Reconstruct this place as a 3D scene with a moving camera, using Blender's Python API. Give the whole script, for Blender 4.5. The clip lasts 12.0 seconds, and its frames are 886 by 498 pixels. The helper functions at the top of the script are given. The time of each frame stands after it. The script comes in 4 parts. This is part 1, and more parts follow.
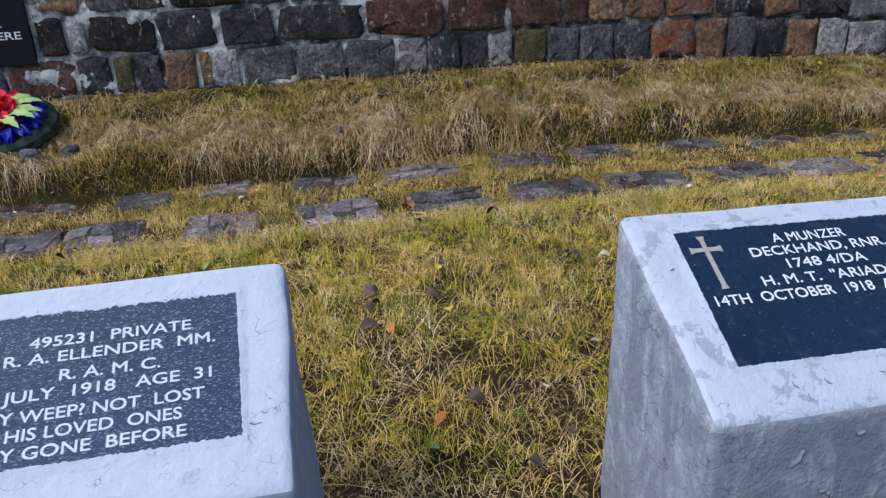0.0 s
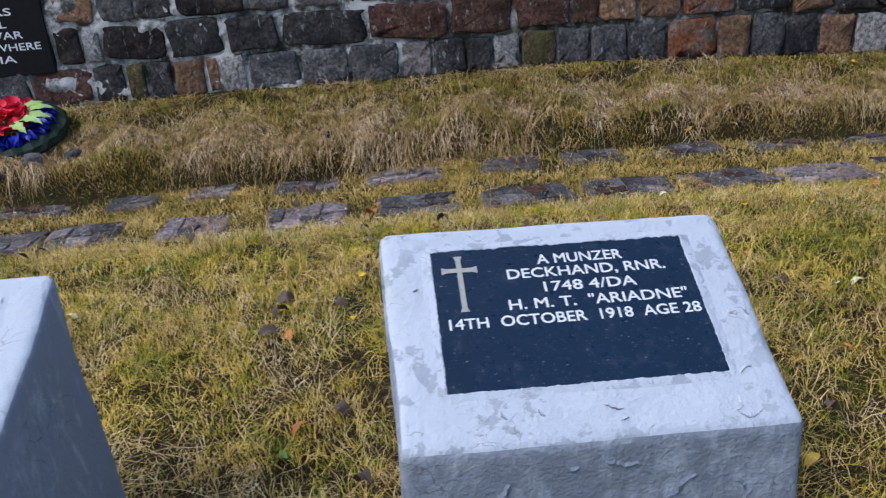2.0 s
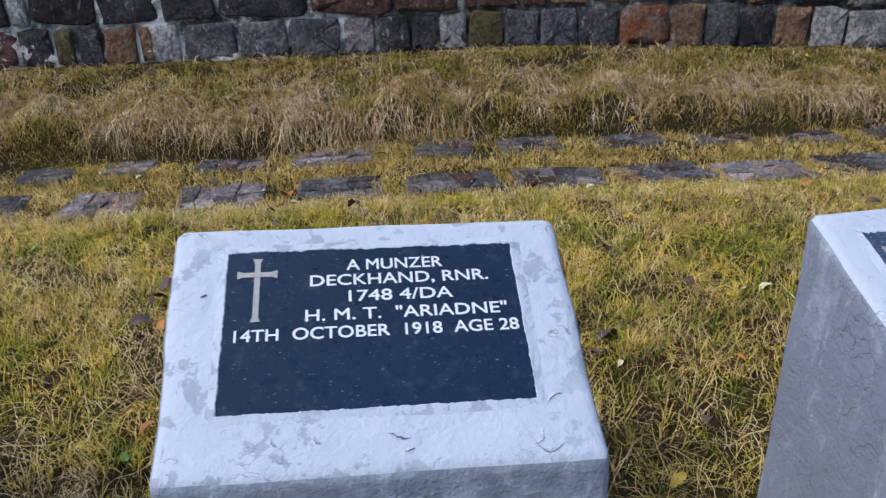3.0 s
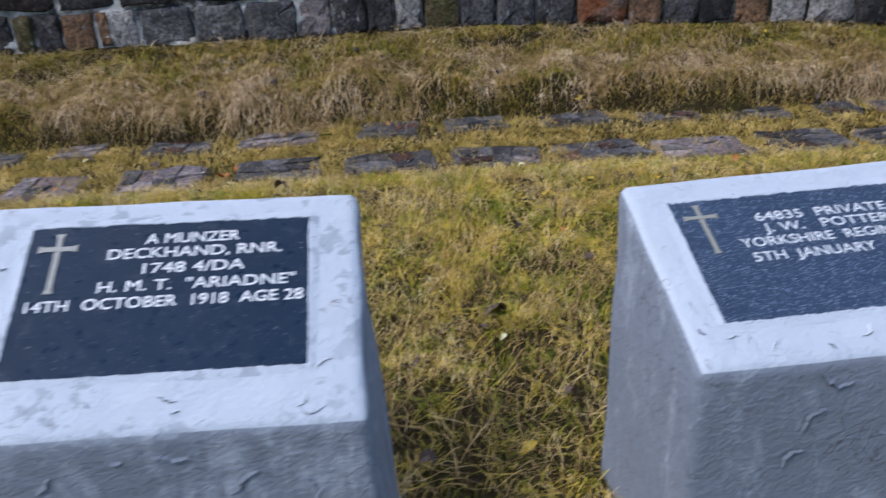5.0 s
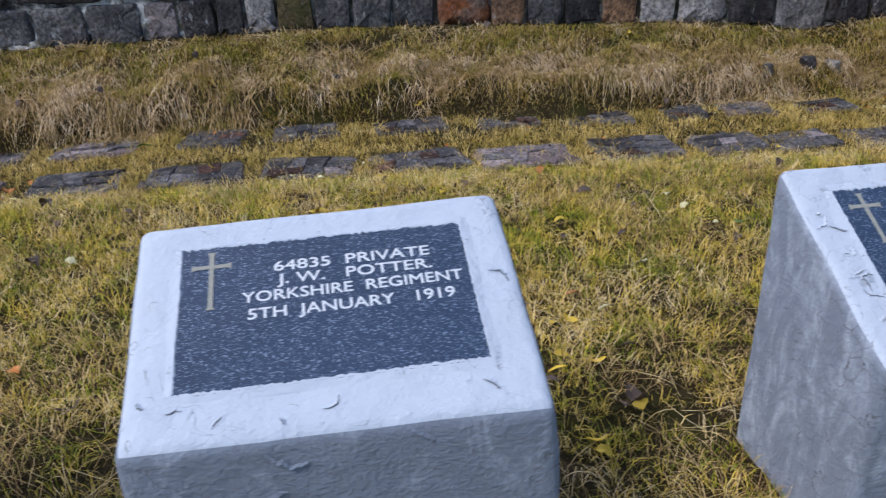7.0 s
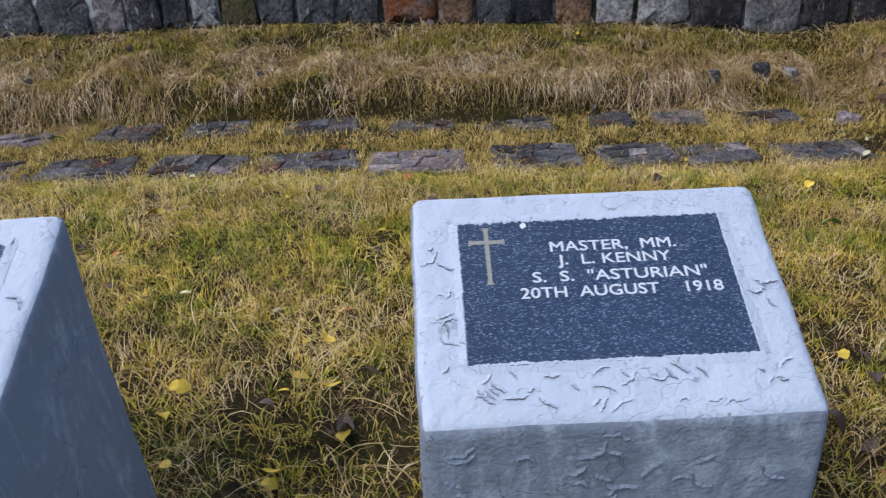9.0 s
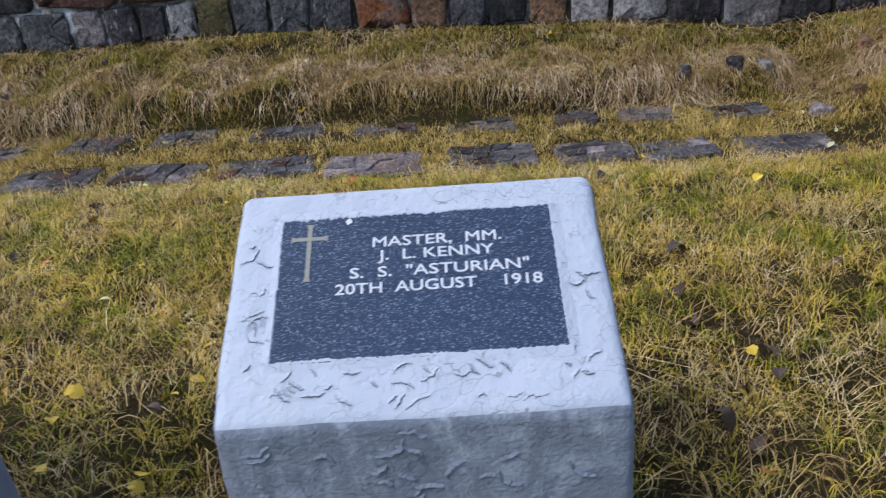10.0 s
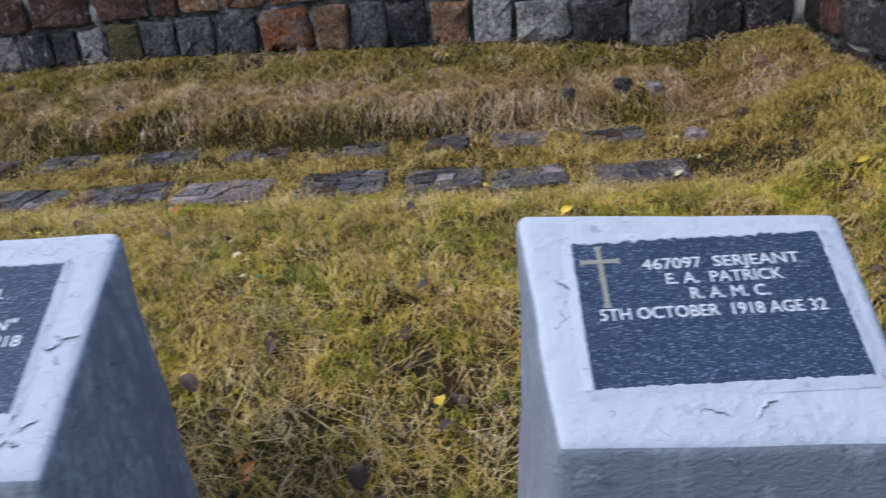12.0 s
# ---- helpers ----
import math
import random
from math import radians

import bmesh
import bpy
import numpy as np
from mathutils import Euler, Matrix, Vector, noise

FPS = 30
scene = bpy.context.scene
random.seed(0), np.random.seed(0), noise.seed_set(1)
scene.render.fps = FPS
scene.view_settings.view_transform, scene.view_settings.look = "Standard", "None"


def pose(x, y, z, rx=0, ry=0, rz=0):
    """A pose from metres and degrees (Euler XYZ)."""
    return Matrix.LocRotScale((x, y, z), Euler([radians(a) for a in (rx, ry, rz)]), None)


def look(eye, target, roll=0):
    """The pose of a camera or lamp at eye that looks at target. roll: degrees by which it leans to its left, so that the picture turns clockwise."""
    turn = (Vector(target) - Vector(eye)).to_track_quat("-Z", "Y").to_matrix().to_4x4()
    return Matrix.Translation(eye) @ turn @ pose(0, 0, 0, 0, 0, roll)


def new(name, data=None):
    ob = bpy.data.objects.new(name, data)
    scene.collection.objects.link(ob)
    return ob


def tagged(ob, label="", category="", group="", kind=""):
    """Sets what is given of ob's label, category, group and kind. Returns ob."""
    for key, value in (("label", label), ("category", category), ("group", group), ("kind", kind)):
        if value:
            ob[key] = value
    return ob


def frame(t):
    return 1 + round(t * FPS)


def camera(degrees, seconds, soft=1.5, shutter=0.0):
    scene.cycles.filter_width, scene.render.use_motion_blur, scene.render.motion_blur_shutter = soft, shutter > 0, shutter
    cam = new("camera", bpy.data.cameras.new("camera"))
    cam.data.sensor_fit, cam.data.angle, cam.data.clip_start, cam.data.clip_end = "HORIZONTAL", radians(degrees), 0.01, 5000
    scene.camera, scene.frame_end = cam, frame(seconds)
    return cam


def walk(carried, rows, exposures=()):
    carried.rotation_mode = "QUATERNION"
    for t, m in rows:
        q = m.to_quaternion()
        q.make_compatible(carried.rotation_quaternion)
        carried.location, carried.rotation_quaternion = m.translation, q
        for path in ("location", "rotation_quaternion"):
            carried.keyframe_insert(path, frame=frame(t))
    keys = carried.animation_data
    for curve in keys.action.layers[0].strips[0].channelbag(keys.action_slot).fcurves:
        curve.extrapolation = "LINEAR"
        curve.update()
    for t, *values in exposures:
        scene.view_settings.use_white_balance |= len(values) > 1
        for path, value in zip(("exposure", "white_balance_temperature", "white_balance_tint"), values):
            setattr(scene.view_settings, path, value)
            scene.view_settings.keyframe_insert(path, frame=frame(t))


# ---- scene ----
cam = camera(58.6, 12.0, soft=1.25, shutter=0.3)
PATH = [
    (0, (-0.698, -1.188, 1.238), (-0.294, 0.619, 0.482), -2.1),
    (0.5, (-0.562, -1.174, 1.233), (-0.227, 0.648, 0.48), -2.2),
    (1, (-0.364, -1.231, 1.252), (-0.106, 0.605, 0.502), -1.4),
    (1.5, (-0.218, -1.285, 1.258), (-0.031, 0.561, 0.511), -2.0),
    (2, (-0.089, -1.268, 1.235), (0.075, 0.579, 0.487), -4.0),
    (2.5, (0.075, -1.2, 1.21), (0.221, 0.638, 0.436), -2.6),
    (3, (0.215, -1.164, 1.209), (0.416, 0.659, 0.41), -1.6),
    (3.2, (0.238, -1.16, 1.211), (0.44, 0.652, 0.39), -1.7),
    (4.8, (0.47, -1.298, 1.22), (0.559, 0.514, 0.378), -2.5),
    (5, (0.573, -1.254, 1.2), (0.73, 0.555, 0.363), -2.7),
    (5.5, (0.827, -1.174, 1.198), (1.063, 0.635, 0.377), -1.0),
    (6, (1.013, -1.12, 1.173), (1.27, 0.682, 0.343), -1.8),
    (6.5, (1.199, -1.138, 1.159), (1.399, 0.661, 0.309), -3.0),
    (7, (1.398, -1.169, 1.187), (1.585, 0.631, 0.335), -2.8),
    (7.5, (1.611, -1.131, 1.157), (1.815, 0.666, 0.305), -4.5),
    (7.7, (1.708, -1.11, 1.158), (1.903, 0.683, 0.293), -5.8),
    (9.3, (2.365, -1.134, 1.171), (2.315, 0.672, 0.312), -3.5),
    (9.5, (2.432, -1.14, 1.163), (2.342, 0.667, 0.31), -5.1),
    (10, (2.625, -1.113, 1.12), (2.53, 0.7, 0.281), -5.3),
    (10.5, (2.817, -1.059, 1.13), (2.643, 0.744, 0.282), -6.9),
    (11, (3.086, -1.066, 1.138), (2.853, 0.742, 0.313), -5.7),
    (11.5, (3.301, -1.071, 1.135), (2.98, 0.73, 0.325), -6.7),
    (12, (3.526, -1.0, 1.096), (3.309, 0.818, 0.29), -6.5),
]
walk(cam, [(t, look(eye, target, roll)) for t, eye, target, roll in PATH], [(0.0, 0.54, 5900, 12.4), (12.0, 0.54, 5900, 12.4)])

# ---------------------------------------------------------------- light
SUN_AZ, SUN_EL = 125.0, 50.0
world = bpy.data.worlds.new("world")
scene.world = world
world.use_nodes = True
wn = world.node_tree
sky = wn.nodes.new("ShaderNodeTexSky")
sky.sky_type = "NISHITA"
sky.sun_disc = False
sky.sun_elevation = radians(SUN_EL)
sky.sun_rotation = radians(90 - SUN_AZ)
sky.dust_density = 1.8
sky.air_density = 1.0
sky.ozone_density = 1.0
wn.nodes["Background"].inputs["Strength"].default_value = 0.135
wn.links.new(sky.outputs[0], wn.nodes["Background"].inputs["Color"])
sun_data = bpy.data.lights.new("sun", "SUN")
sun_data.energy = 1.75
sun_data.angle = radians(16)
sun_data.color = (1.0, 0.97, 0.93)
sun = new("sun", sun_data)
az, el = radians(SUN_AZ + 90), radians(SUN_EL)
sun.matrix_world = look((math.cos(az) * math.cos(el) * 30, math.sin(az) * math.cos(el) * 30, math.sin(el) * 30), (0, 0, 0))


# ---------------------------------------------------------------- materials
class Nodes:
    """A small builder of node materials."""

    def __init__(self, name, rough=0.8, spec=0.3):
        self.mat = bpy.data.materials.new(name)
        self.mat.use_nodes = True
        self.t = self.mat.node_tree
        self.b = self.t.nodes["Principled BSDF"]
        self.b.inputs["Roughness"].default_value = rough
        self.b.inputs["Specular IOR Level"].default_value = spec

    def node(self, kind, **inputs):
        n = self.t.nodes.new(kind)
        for k, v in inputs.items():
            self.put(n.inputs[k.replace("_", " ")], v)
        return n

    def put(self, socket, v):
        if isinstance(v, bpy.types.NodeSocket):
            self.t.links.new(v, socket)
        else:
            socket.default_value = v

    def coord(self, scale=(1, 1, 1)):
        c = self.t.nodes.new("ShaderNodeTexCoord")
        m = self.t.nodes.new("ShaderNodeMapping")
        self.t.links.new(c.outputs["Object"], m.inputs["Vector"])
        m.inputs["Scale"].default_value = scale
        return m.outputs[0]

    def warped(self, scale=(1, 1, 1), amount=0.1):
        """Coordinates bent by noise, for lines that wander."""
        t = self.node("ShaderNodeTexNoise", Scale=10.0, Detail=4.0)
        self.put(t.inputs["Vector"], self.coord())
        k = self.node("ShaderNodeVectorMath")
        k.operation = "SCALE"
        self.put(k.inputs[0], t.outputs["Color"])
        k.inputs["Scale"].default_value = amount
        a = self.node("ShaderNodeVectorMath")
        a.operation = "ADD"
        self.put(a.inputs[0], self.coord(scale))
        self.put(a.inputs[1], k.outputs[0])
        return a.outputs[0]

    def noise(self, scale, detail=4.0, rough=0.55, vec=None, dist=0.0):
        n = self.node("ShaderNodeTexNoise", Scale=scale, Detail=detail, Roughness=rough, Distortion=dist)
        self.put(n.inputs["Vector"], vec if vec is not None else self.coord())
        return n.outputs["Fac"]

    def voronoi(self, scale, feature="F1", vec=None, out="Distance", rand=1.0):
        n = self.t.nodes.new("ShaderNodeTexVoronoi")
        n.feature = feature
        n.inputs["Scale"].default_value = scale
        n.inputs["Randomness"].default_value = rand
        self.put(n.inputs["Vector"], vec if vec is not None else self.coord())
        return n.outputs[out]

    def ramp(self, fac, *stops):
        n = self.t.nodes.new("ShaderNodeValToRGB")
        e = n.color_ramp.elements
        while len(e) < len(stops):
            e.new(0.5)
        for el_, (p, c) in zip(e, stops):
            el_.position = p
            el_.color = (*c, 1) if isinstance(c, tuple) else (c, c, c, 1)
        self.put(n.inputs["Fac"], fac)
        return n.outputs["Color"]

    def mix(self, fac, a, b, how="MIX"):
        n = self.t.nodes.new("ShaderNodeMix")
        n.data_type = "RGBA"
        n.blend_type = how
        self.put(n.inputs[0], fac)
        for sock, v in ((n.inputs[6], a), (n.inputs[7], b)):
            self.put(sock, (*v, 1) if isinstance(v, tuple) and len(v) == 3 else v)
        return n.outputs[2]

    def maths(self, op, a, b=0.0):
        n = self.t.nodes.new("ShaderNodeMath")
        n.operation = op
        self.put(n.inputs[0], a)
        self.put(n.inputs[1], b)
        return n.outputs[0]

    def color(self, v):
        self.put(self.b.inputs["Base Color"], (*v, 1) if isinstance(v, tuple) else v)
        return self

    def rough(self, v):
        self.put(self.b.inputs["Roughness"], v)
        return self

    def bump(self, height, strength=0.5, distance=0.01):
        n = self.node("ShaderNodeBump", Strength=strength, Distance=distance, Height=height)
        if self.b.inputs["Normal"].is_linked:
            self.t.links.new(self.b.inputs["Normal"].links[0].from_socket, n.inputs["Normal"])
        self.t.links.new(n.outputs[0], self.b.inputs["Normal"])
        return self

    def random(self):
        return self.t.nodes.new("ShaderNodeObjectInfo").outputs["Random"]

    def island(self):
        return self.t.nodes.new("ShaderNodeNewGeometry").outputs["Random Per Island"]


def white_paint(name, peel, crack=0.0):
    """Old white masonry paint, cracked and flaking; peel: how much has come away."""
    n = Nodes(name, 0.6, 0.25)
    wob = n.noise(5.0, 5.0, 0.6)
    vec = n.node("ShaderNodeVectorMath")
    vec.operation = "ADD"
    n.put(vec.inputs[0], n.coord((0.7, 1.0, 1.0)))
    col = n.node("ShaderNodeTexNoise", Scale=9.0, Detail=3.0)
    n.put(col.inputs["Vector"], n.coord())
    sc = n.node("ShaderNodeVectorMath")
    sc.operation = "SCALE"
    n.put(sc.inputs[0], col.outputs["Color"])
    sc.inputs["Scale"].default_value = 0.26
    n.put(vec.inputs[1], sc.outputs[0])
    arcs = n.ramp(n.voronoi(17.0, "DISTANCE_TO_EDGE", vec.outputs[0]), (0.0, 1.0), (0.016, 0.0))
    fine = n.ramp(n.voronoi(34.0, "DISTANCE_TO_EDGE", vec.outputs[0]), (0.0, 1.0), (0.02, 0.0))
    arcs = n.mix(1.0, arcs, n.ramp(n.noise(13.0, 2.0), (0.55 - 0.09 * crack, 0.0), (0.60 - 0.09 * crack, 1.0)), "MULTIPLY")
    fine = n.mix(1.0, fine, n.ramp(n.noise(9.0, 2.0), (0.60 - 0.06 * crack, 0.0), (0.66 - 0.06 * crack, 0.7)), "MULTIPLY")
    cracks = n.mix(1.0, arcs, fine, "ADD")
    flakes = n.ramp(n.noise(17.0, 6.0, 0.62), (0.655 - peel, 0.0), (0.675 - peel, 1.0))
    flakes = n.mix(1.0, flakes, n.ramp(n.noise(3.2, 2.0), (0.44 - peel, 0.0), (0.58 - peel, 1.0)), "MULTIPLY")
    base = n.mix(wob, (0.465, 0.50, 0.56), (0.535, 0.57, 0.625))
    base = n.mix(n.ramp(n.noise(7.0, 4.0), (0.55, 0.0), (0.8, 0.35)), base, (0.55, 0.52, 0.47))
    base = n.mix(flakes, base, (0.355, 0.385, 0.43))
    base = n.mix(cracks, base, (0.22, 0.22, 0.23))
    n.color(base)
    n.bump(n.noise(60.0, 5.0, 0.65), 0.6, 0.006)
    n.bump(n.noise(14.0, 4.0), 0.65, 0.016)
    n.bump(n.mix(0.5, cracks, flakes, "ADD"), -0.6 if peel > 0 else -0.5, 0.006)
    return n.mat


def shaded_render_coat(name, white):
    """Grey cement render with thin whitewash that runs down in streaks; its dark bluish base also holds the shade of
    the upright faces.
    """
    n = Nodes(name, 0.85, 0.2)
    streak = n.noise(13.0, 7.0, 0.72, n.coord((1.0, 1.0, 0.35)), 1.2)
    patch = n.noise(3.0, 5.0, 0.65)
    fine = n.noise(30.0, 6.0, 0.65)
    # render grey, with the shade of the side faces put into the base
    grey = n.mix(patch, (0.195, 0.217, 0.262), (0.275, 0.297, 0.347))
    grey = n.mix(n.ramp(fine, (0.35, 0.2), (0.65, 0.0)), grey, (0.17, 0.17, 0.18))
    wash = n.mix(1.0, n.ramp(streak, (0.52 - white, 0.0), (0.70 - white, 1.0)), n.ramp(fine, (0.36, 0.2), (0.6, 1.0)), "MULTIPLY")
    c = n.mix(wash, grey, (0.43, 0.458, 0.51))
    crack = n.ramp(n.voronoi(11.0, "DISTANCE_TO_EDGE", n.warped((0.8, 1, 1.5), 0.16)), (0.0, 1.0), (0.014, 0.0))
    crack = n.mix(1.0, crack, n.ramp(n.noise(5.0, 3.0), (0.48, 0.0), (0.56, 1.0)), "MULTIPLY")
    c = n.mix(crack, c, (0.12, 0.12, 0.125))
    n.color(c)
    n.bump(fine, 0.62, 0.007)
    n.bump(n.noise(120.0, 3.0), 0.5, 0.003)
    n.bump(crack, -0.5, 0.006)
    return n.mat


def plaque_stone(name, base, speck, amount, rough):
    """Dark stone with pale mineral flecks that lie along its length."""
    n = Nodes(name, rough, 0.25)
    big = n.noise(3.0, 4.0, 0.6)
    c = n.mix(big, base, tuple(v * 1.7 for v in base))
    along = n.coord((0.5, 1.0, 1.0))
    s1 = n.ramp(n.noise(390.0, 3.0, 0.7, along), (0.60 - amount, 0.0), (0.68 - amount, 1.0))
    s2 = n.ramp(n.voronoi(540.0, out="Color", vec=along), (0.88 - amount, 0.0), (0.92 - amount, 0.8))
    s3 = n.ramp(n.noise(190.0, 4.0, 0.75, along), (0.64 - amount, 0.0), (0.72 - amount, 0.5))
    for f in (s1, s2, s3):
        c = n.mix(f, c, speck)
    c = n.mix(n.ramp(n.noise(24.0, 4.0, 0.7), (0.55, 0.0), (0.8, 0.25)), c, tuple(0.6 * v for v in speck))
    n.color(c)
    n.rough(n.ramp(n.noise(40.0, 4.0), (0.3, rough - 0.08), (0.7, rough + 0.12)))
    n.bump(n.noise(200.0, 3.0), 0.12, 0.001)
    return n.mat


def wall_stone(name, a, b, c, moss=0.0):
    """Rough split stone in three mixed tones, varied from piece to piece."""
    n = Nodes(name, 0.8, 0.3)
    v = n.coord()
    r = n.random()
    off = n.node("ShaderNodeVectorMath")
    off.operation = "ADD"
    n.put(off.inputs[0], v)
    comb = n.node("ShaderNodeCombineXYZ", X=n.maths("MULTIPLY", r, 37.0), Y=n.maths("MULTIPLY", r, 11.0), Z=r)
    n.put(off.inputs[1], comb.outputs[0])
    v = off.outputs[0]
    col = n.mix(n.ramp(n.noise(6.0, 6.0, 0.65, v), (0.40, 0.0), (0.60, 1.0)), tuple(x * 0.8 for x in a), tuple(x * 1.15 for x in b))
    col = n.mix(n.ramp(n.noise(14.0, 6.0, 0.7, v), (0.55, 0.0), (0.68, 0.75)), col, c)
    col = n.mix(n.ramp(n.noise(45.0, 5.0, 0.7, v), (0.4, 0.8), (0.58, 0.0)), col, tuple(x * 0.3 for x in a))
    run = n.node("ShaderNodeVectorMath")
    run.operation = "MULTIPLY"
    n.put(run.inputs[0], v)
    run.inputs[1].default_value = (1.0, 1.0, 0.45)
    col = n.mix(n.ramp(n.noise(24.0, 6.0, 0.75, run.outputs[0]), (0.59, 0.0), (0.67, 0.7)), col, (0.46, 0.46, 0.45))
    col = n.mix(n.ramp(n.noise(11.0, 5.0, 0.7, run.outputs[0]), (0.60, 0.0), (0.70, 0.5)), col, (0.06, 0.055, 0.025))
    if moss:
        col = n.mix(n.ramp(n.noise(9.0, 5.0, 0.7, v), (0.6 - moss, 0.0), (0.7 - moss, 0.85)), col, (0.075, 0.07, 0.02))
    hsv = n.node("ShaderNodeHueSaturation", Color=col, Value=n.maths("ADD", n.maths("MULTIPLY", r, 0.5), 0.78))
    n.color(hsv.outputs[0])
    n.bump(n.noise(8.0, 6.0, 0.7, v), 1.0, 0.06)
    n.bump(n.voronoi(16.0, "F1", v), 0.5, 0.02)
    n.bump(n.noise(40.0, 6.0, 0.75, v), 1.0, 0.014)
    return n.mat


def mortar_mat():
    n = Nodes("old_mortar", 0.9, 0.15)
    c = n.mix(n.ramp(n.noise(7.0, 7.0, 0.72), (0.42, 0.0), (0.52, 1.0)), (0.16, 0.15, 0.135), (0.78, 0.77, 0.74))
    c = n.mix(n.ramp(n.noise(2.6, 5.0, 0.65), (0.50, 0.0), (0.60, 0.9)), c, (0.045, 0.042, 0.04))
    c = n.mix(n.ramp(n.noise(5.0, 5.0), (0.6, 0.0), (0.68, 0.7)), c, (0.09, 0.085, 0.025))
    along = n.node("ShaderNodeSeparateXYZ", Vector=n.coord((0.2, 1, 1))).outputs["X"]
    damp = n.mix(1.0, n.ramp(along, (0.0, 0.0), (0.12, 1.0)), n.ramp(n.noise(6.0, 5.0, 0.7), (0.38, 1.0), (0.66, 0.25)), "MULTIPLY")
    c = n.mix(damp, c, (0.055, 0.050, 0.034))
    n.color(c)
    n.bump(n.noise(30.0, 6.0, 0.75), 1.0, 0.035)
    return n.mat


def soil_mat():
    n = Nodes("thatch_soil", 0.95, 0.1)
    c = n.mix(n.noise(4.0, 6.0, 0.65), (0.022, 0.016, 0.008), (0.075, 0.055, 0.022))
    c = n.mix(n.ramp(n.noise(45.0, 5.0, 0.7), (0.52, 0.0), (0.7, 0.6)), c, (0.12, 0.09, 0.04))
    c = n.mix(n.ramp(n.noise(5.0, 6.0, 0.65), (0.5, 0.0), (0.62, 0.75)), c, (0.062, 0.060, 0.014))
    n.color(c)
    n.bump(n.noise(60.0, 6.0, 0.75), 1.0, 0.03)
    return n.mat


def grass_mat(name, tones, patch_scale=2.2, gloss=0.25, dead=0.14):
    """Blades: each has its own tone, and patches and tufts of ground lean to one or another; a share of blades has died off brown."""
    n = Nodes(name, 0.55, gloss)
    pos = n.ramp(n.noise(patch_scale, 4.0, 0.6), (0.39, 0.0), (0.61, 1.0))
    tuft = n.ramp(n.noise(19.0, 3.0, 0.6), (0.36, 0.0), (0.64, 1.0))
    own = n.island()
    mixv = n.maths("ADD", n.maths("MULTIPLY", own, 0.28), n.maths("ADD", n.maths("MULTIPLY", pos, 0.34), n.maths("MULTIPLY", tuft, 0.38)))
    k = len(tones) - 1
    col = n.ramp(mixv, *[(0.10 + 0.80 * i / k, c) for i, c in enumerate(tones)])
    spread = n.maths("FRACT", n.maths("MULTIPLY", own, 57.0))
    col = n.mix(n.ramp(spread, (dead, 1.0), (dead + 0.03, 0.0)), col, (0.10, 0.058, 0.024))
    col = n.mix(n.ramp(n.noise(35.0, 3.0), (0.45, 0.0), (0.7, 0.4)), col, tuple(0.5 * v for v in tones[k // 2]))
    n.color(col)
    tr = n.node("ShaderNodeBsdfTranslucent", Color=col)
    add = n.node("ShaderNodeMixShader", Fac=0.18)
    n.put(add.inputs[1], n.b.outputs[0])
    n.put(add.inputs[2], tr.outputs[0])
    n.put(n.t.nodes["Material Output"].inputs["Surface"], add.outputs[0])
    return n.mat


def leaf_mat(name, a, b):
    n = Nodes(name, 0.6, 0.3)
    c = n.mix(n.noise(60.0, 4.0, 0.6), a, b)
    hsv = n.node("ShaderNodeHueSaturation", Color=c, Value=n.maths("ADD", n.maths("MULTIPLY", n.random(), 0.6), 0.7))
    n.color(hsv.outputs[0])
    n.bump(n.noise(90.0, 3.0), 0.4, 0.002)
    return n.mat


def plain(name, a, b, rough=0.6, scale=40.0, spec=0.3):
    n = Nodes(name, rough, spec)
    n.color(n.mix(n.noise(scale, 4.0, 0.6), a, b))
    n.bump(n.noise(scale * 2, 3.0), 0.2, 0.002)
    return n.mat


PAINT = white_paint("white_masonry_paint", 0.0)
PAINT_FLAKED = white_paint("flaking_white_paint", 0.10)
PAINT_CRACKED = white_paint("cracked_white_paint", 0.02, 1.0)
SHADED_COAT = shaded_render_coat("shaded_grey_render", 0.0)
SHADED_WASHED_COAT = shaded_render_coat("shaded_washed_render", 0.08)
SLATE = plaque_stone("dark_slate", (0.006, 0.016, 0.034), (0.24, 0.25, 0.28), -0.055, 0.32)
PANEL = plaque_stone("black_panel", (0.003, 0.003, 0.004), (0.03, 0.03, 0.03), -0.12, 0.55)
GRANITE = plaque_stone("speckled_granite", (0.020, 0.033, 0.060), (0.21, 0.26, 0.35), 0.030, 0.42)
LETTER = plain("white_lettering", (0.62, 0.63, 0.64), (0.80, 0.80, 0.80), 0.6, 150.0)
LETTER_DULL = plain("dulled_lettering", (0.52, 0.54, 0.56), (0.72, 0.73, 0.74), 0.6, 150.0)
CROSS = plain("worn_cross_paint", (0.22, 0.22, 0.20), (0.50, 0.48, 0.43), 0.7, 90.0)
CROSS_DULL = plain("dulled_cross_paint", (0.20, 0.20, 0.17), (0.40, 0.38, 0.31), 0.7, 90.0)
# bare cement toned down to stand in for shadow under curled paint
BARE_SHADED = plain("shaded_bare_cement", (0.09, 0.092, 0.10), (0.20, 0.20, 0.21), 0.9, 90.0)
GAP = plain("open_joint", (0.02, 0.02, 0.02), (0.05, 0.045, 0.04), 0.9)
MORTAR = mortar_mat()
SOIL = soil_mat()
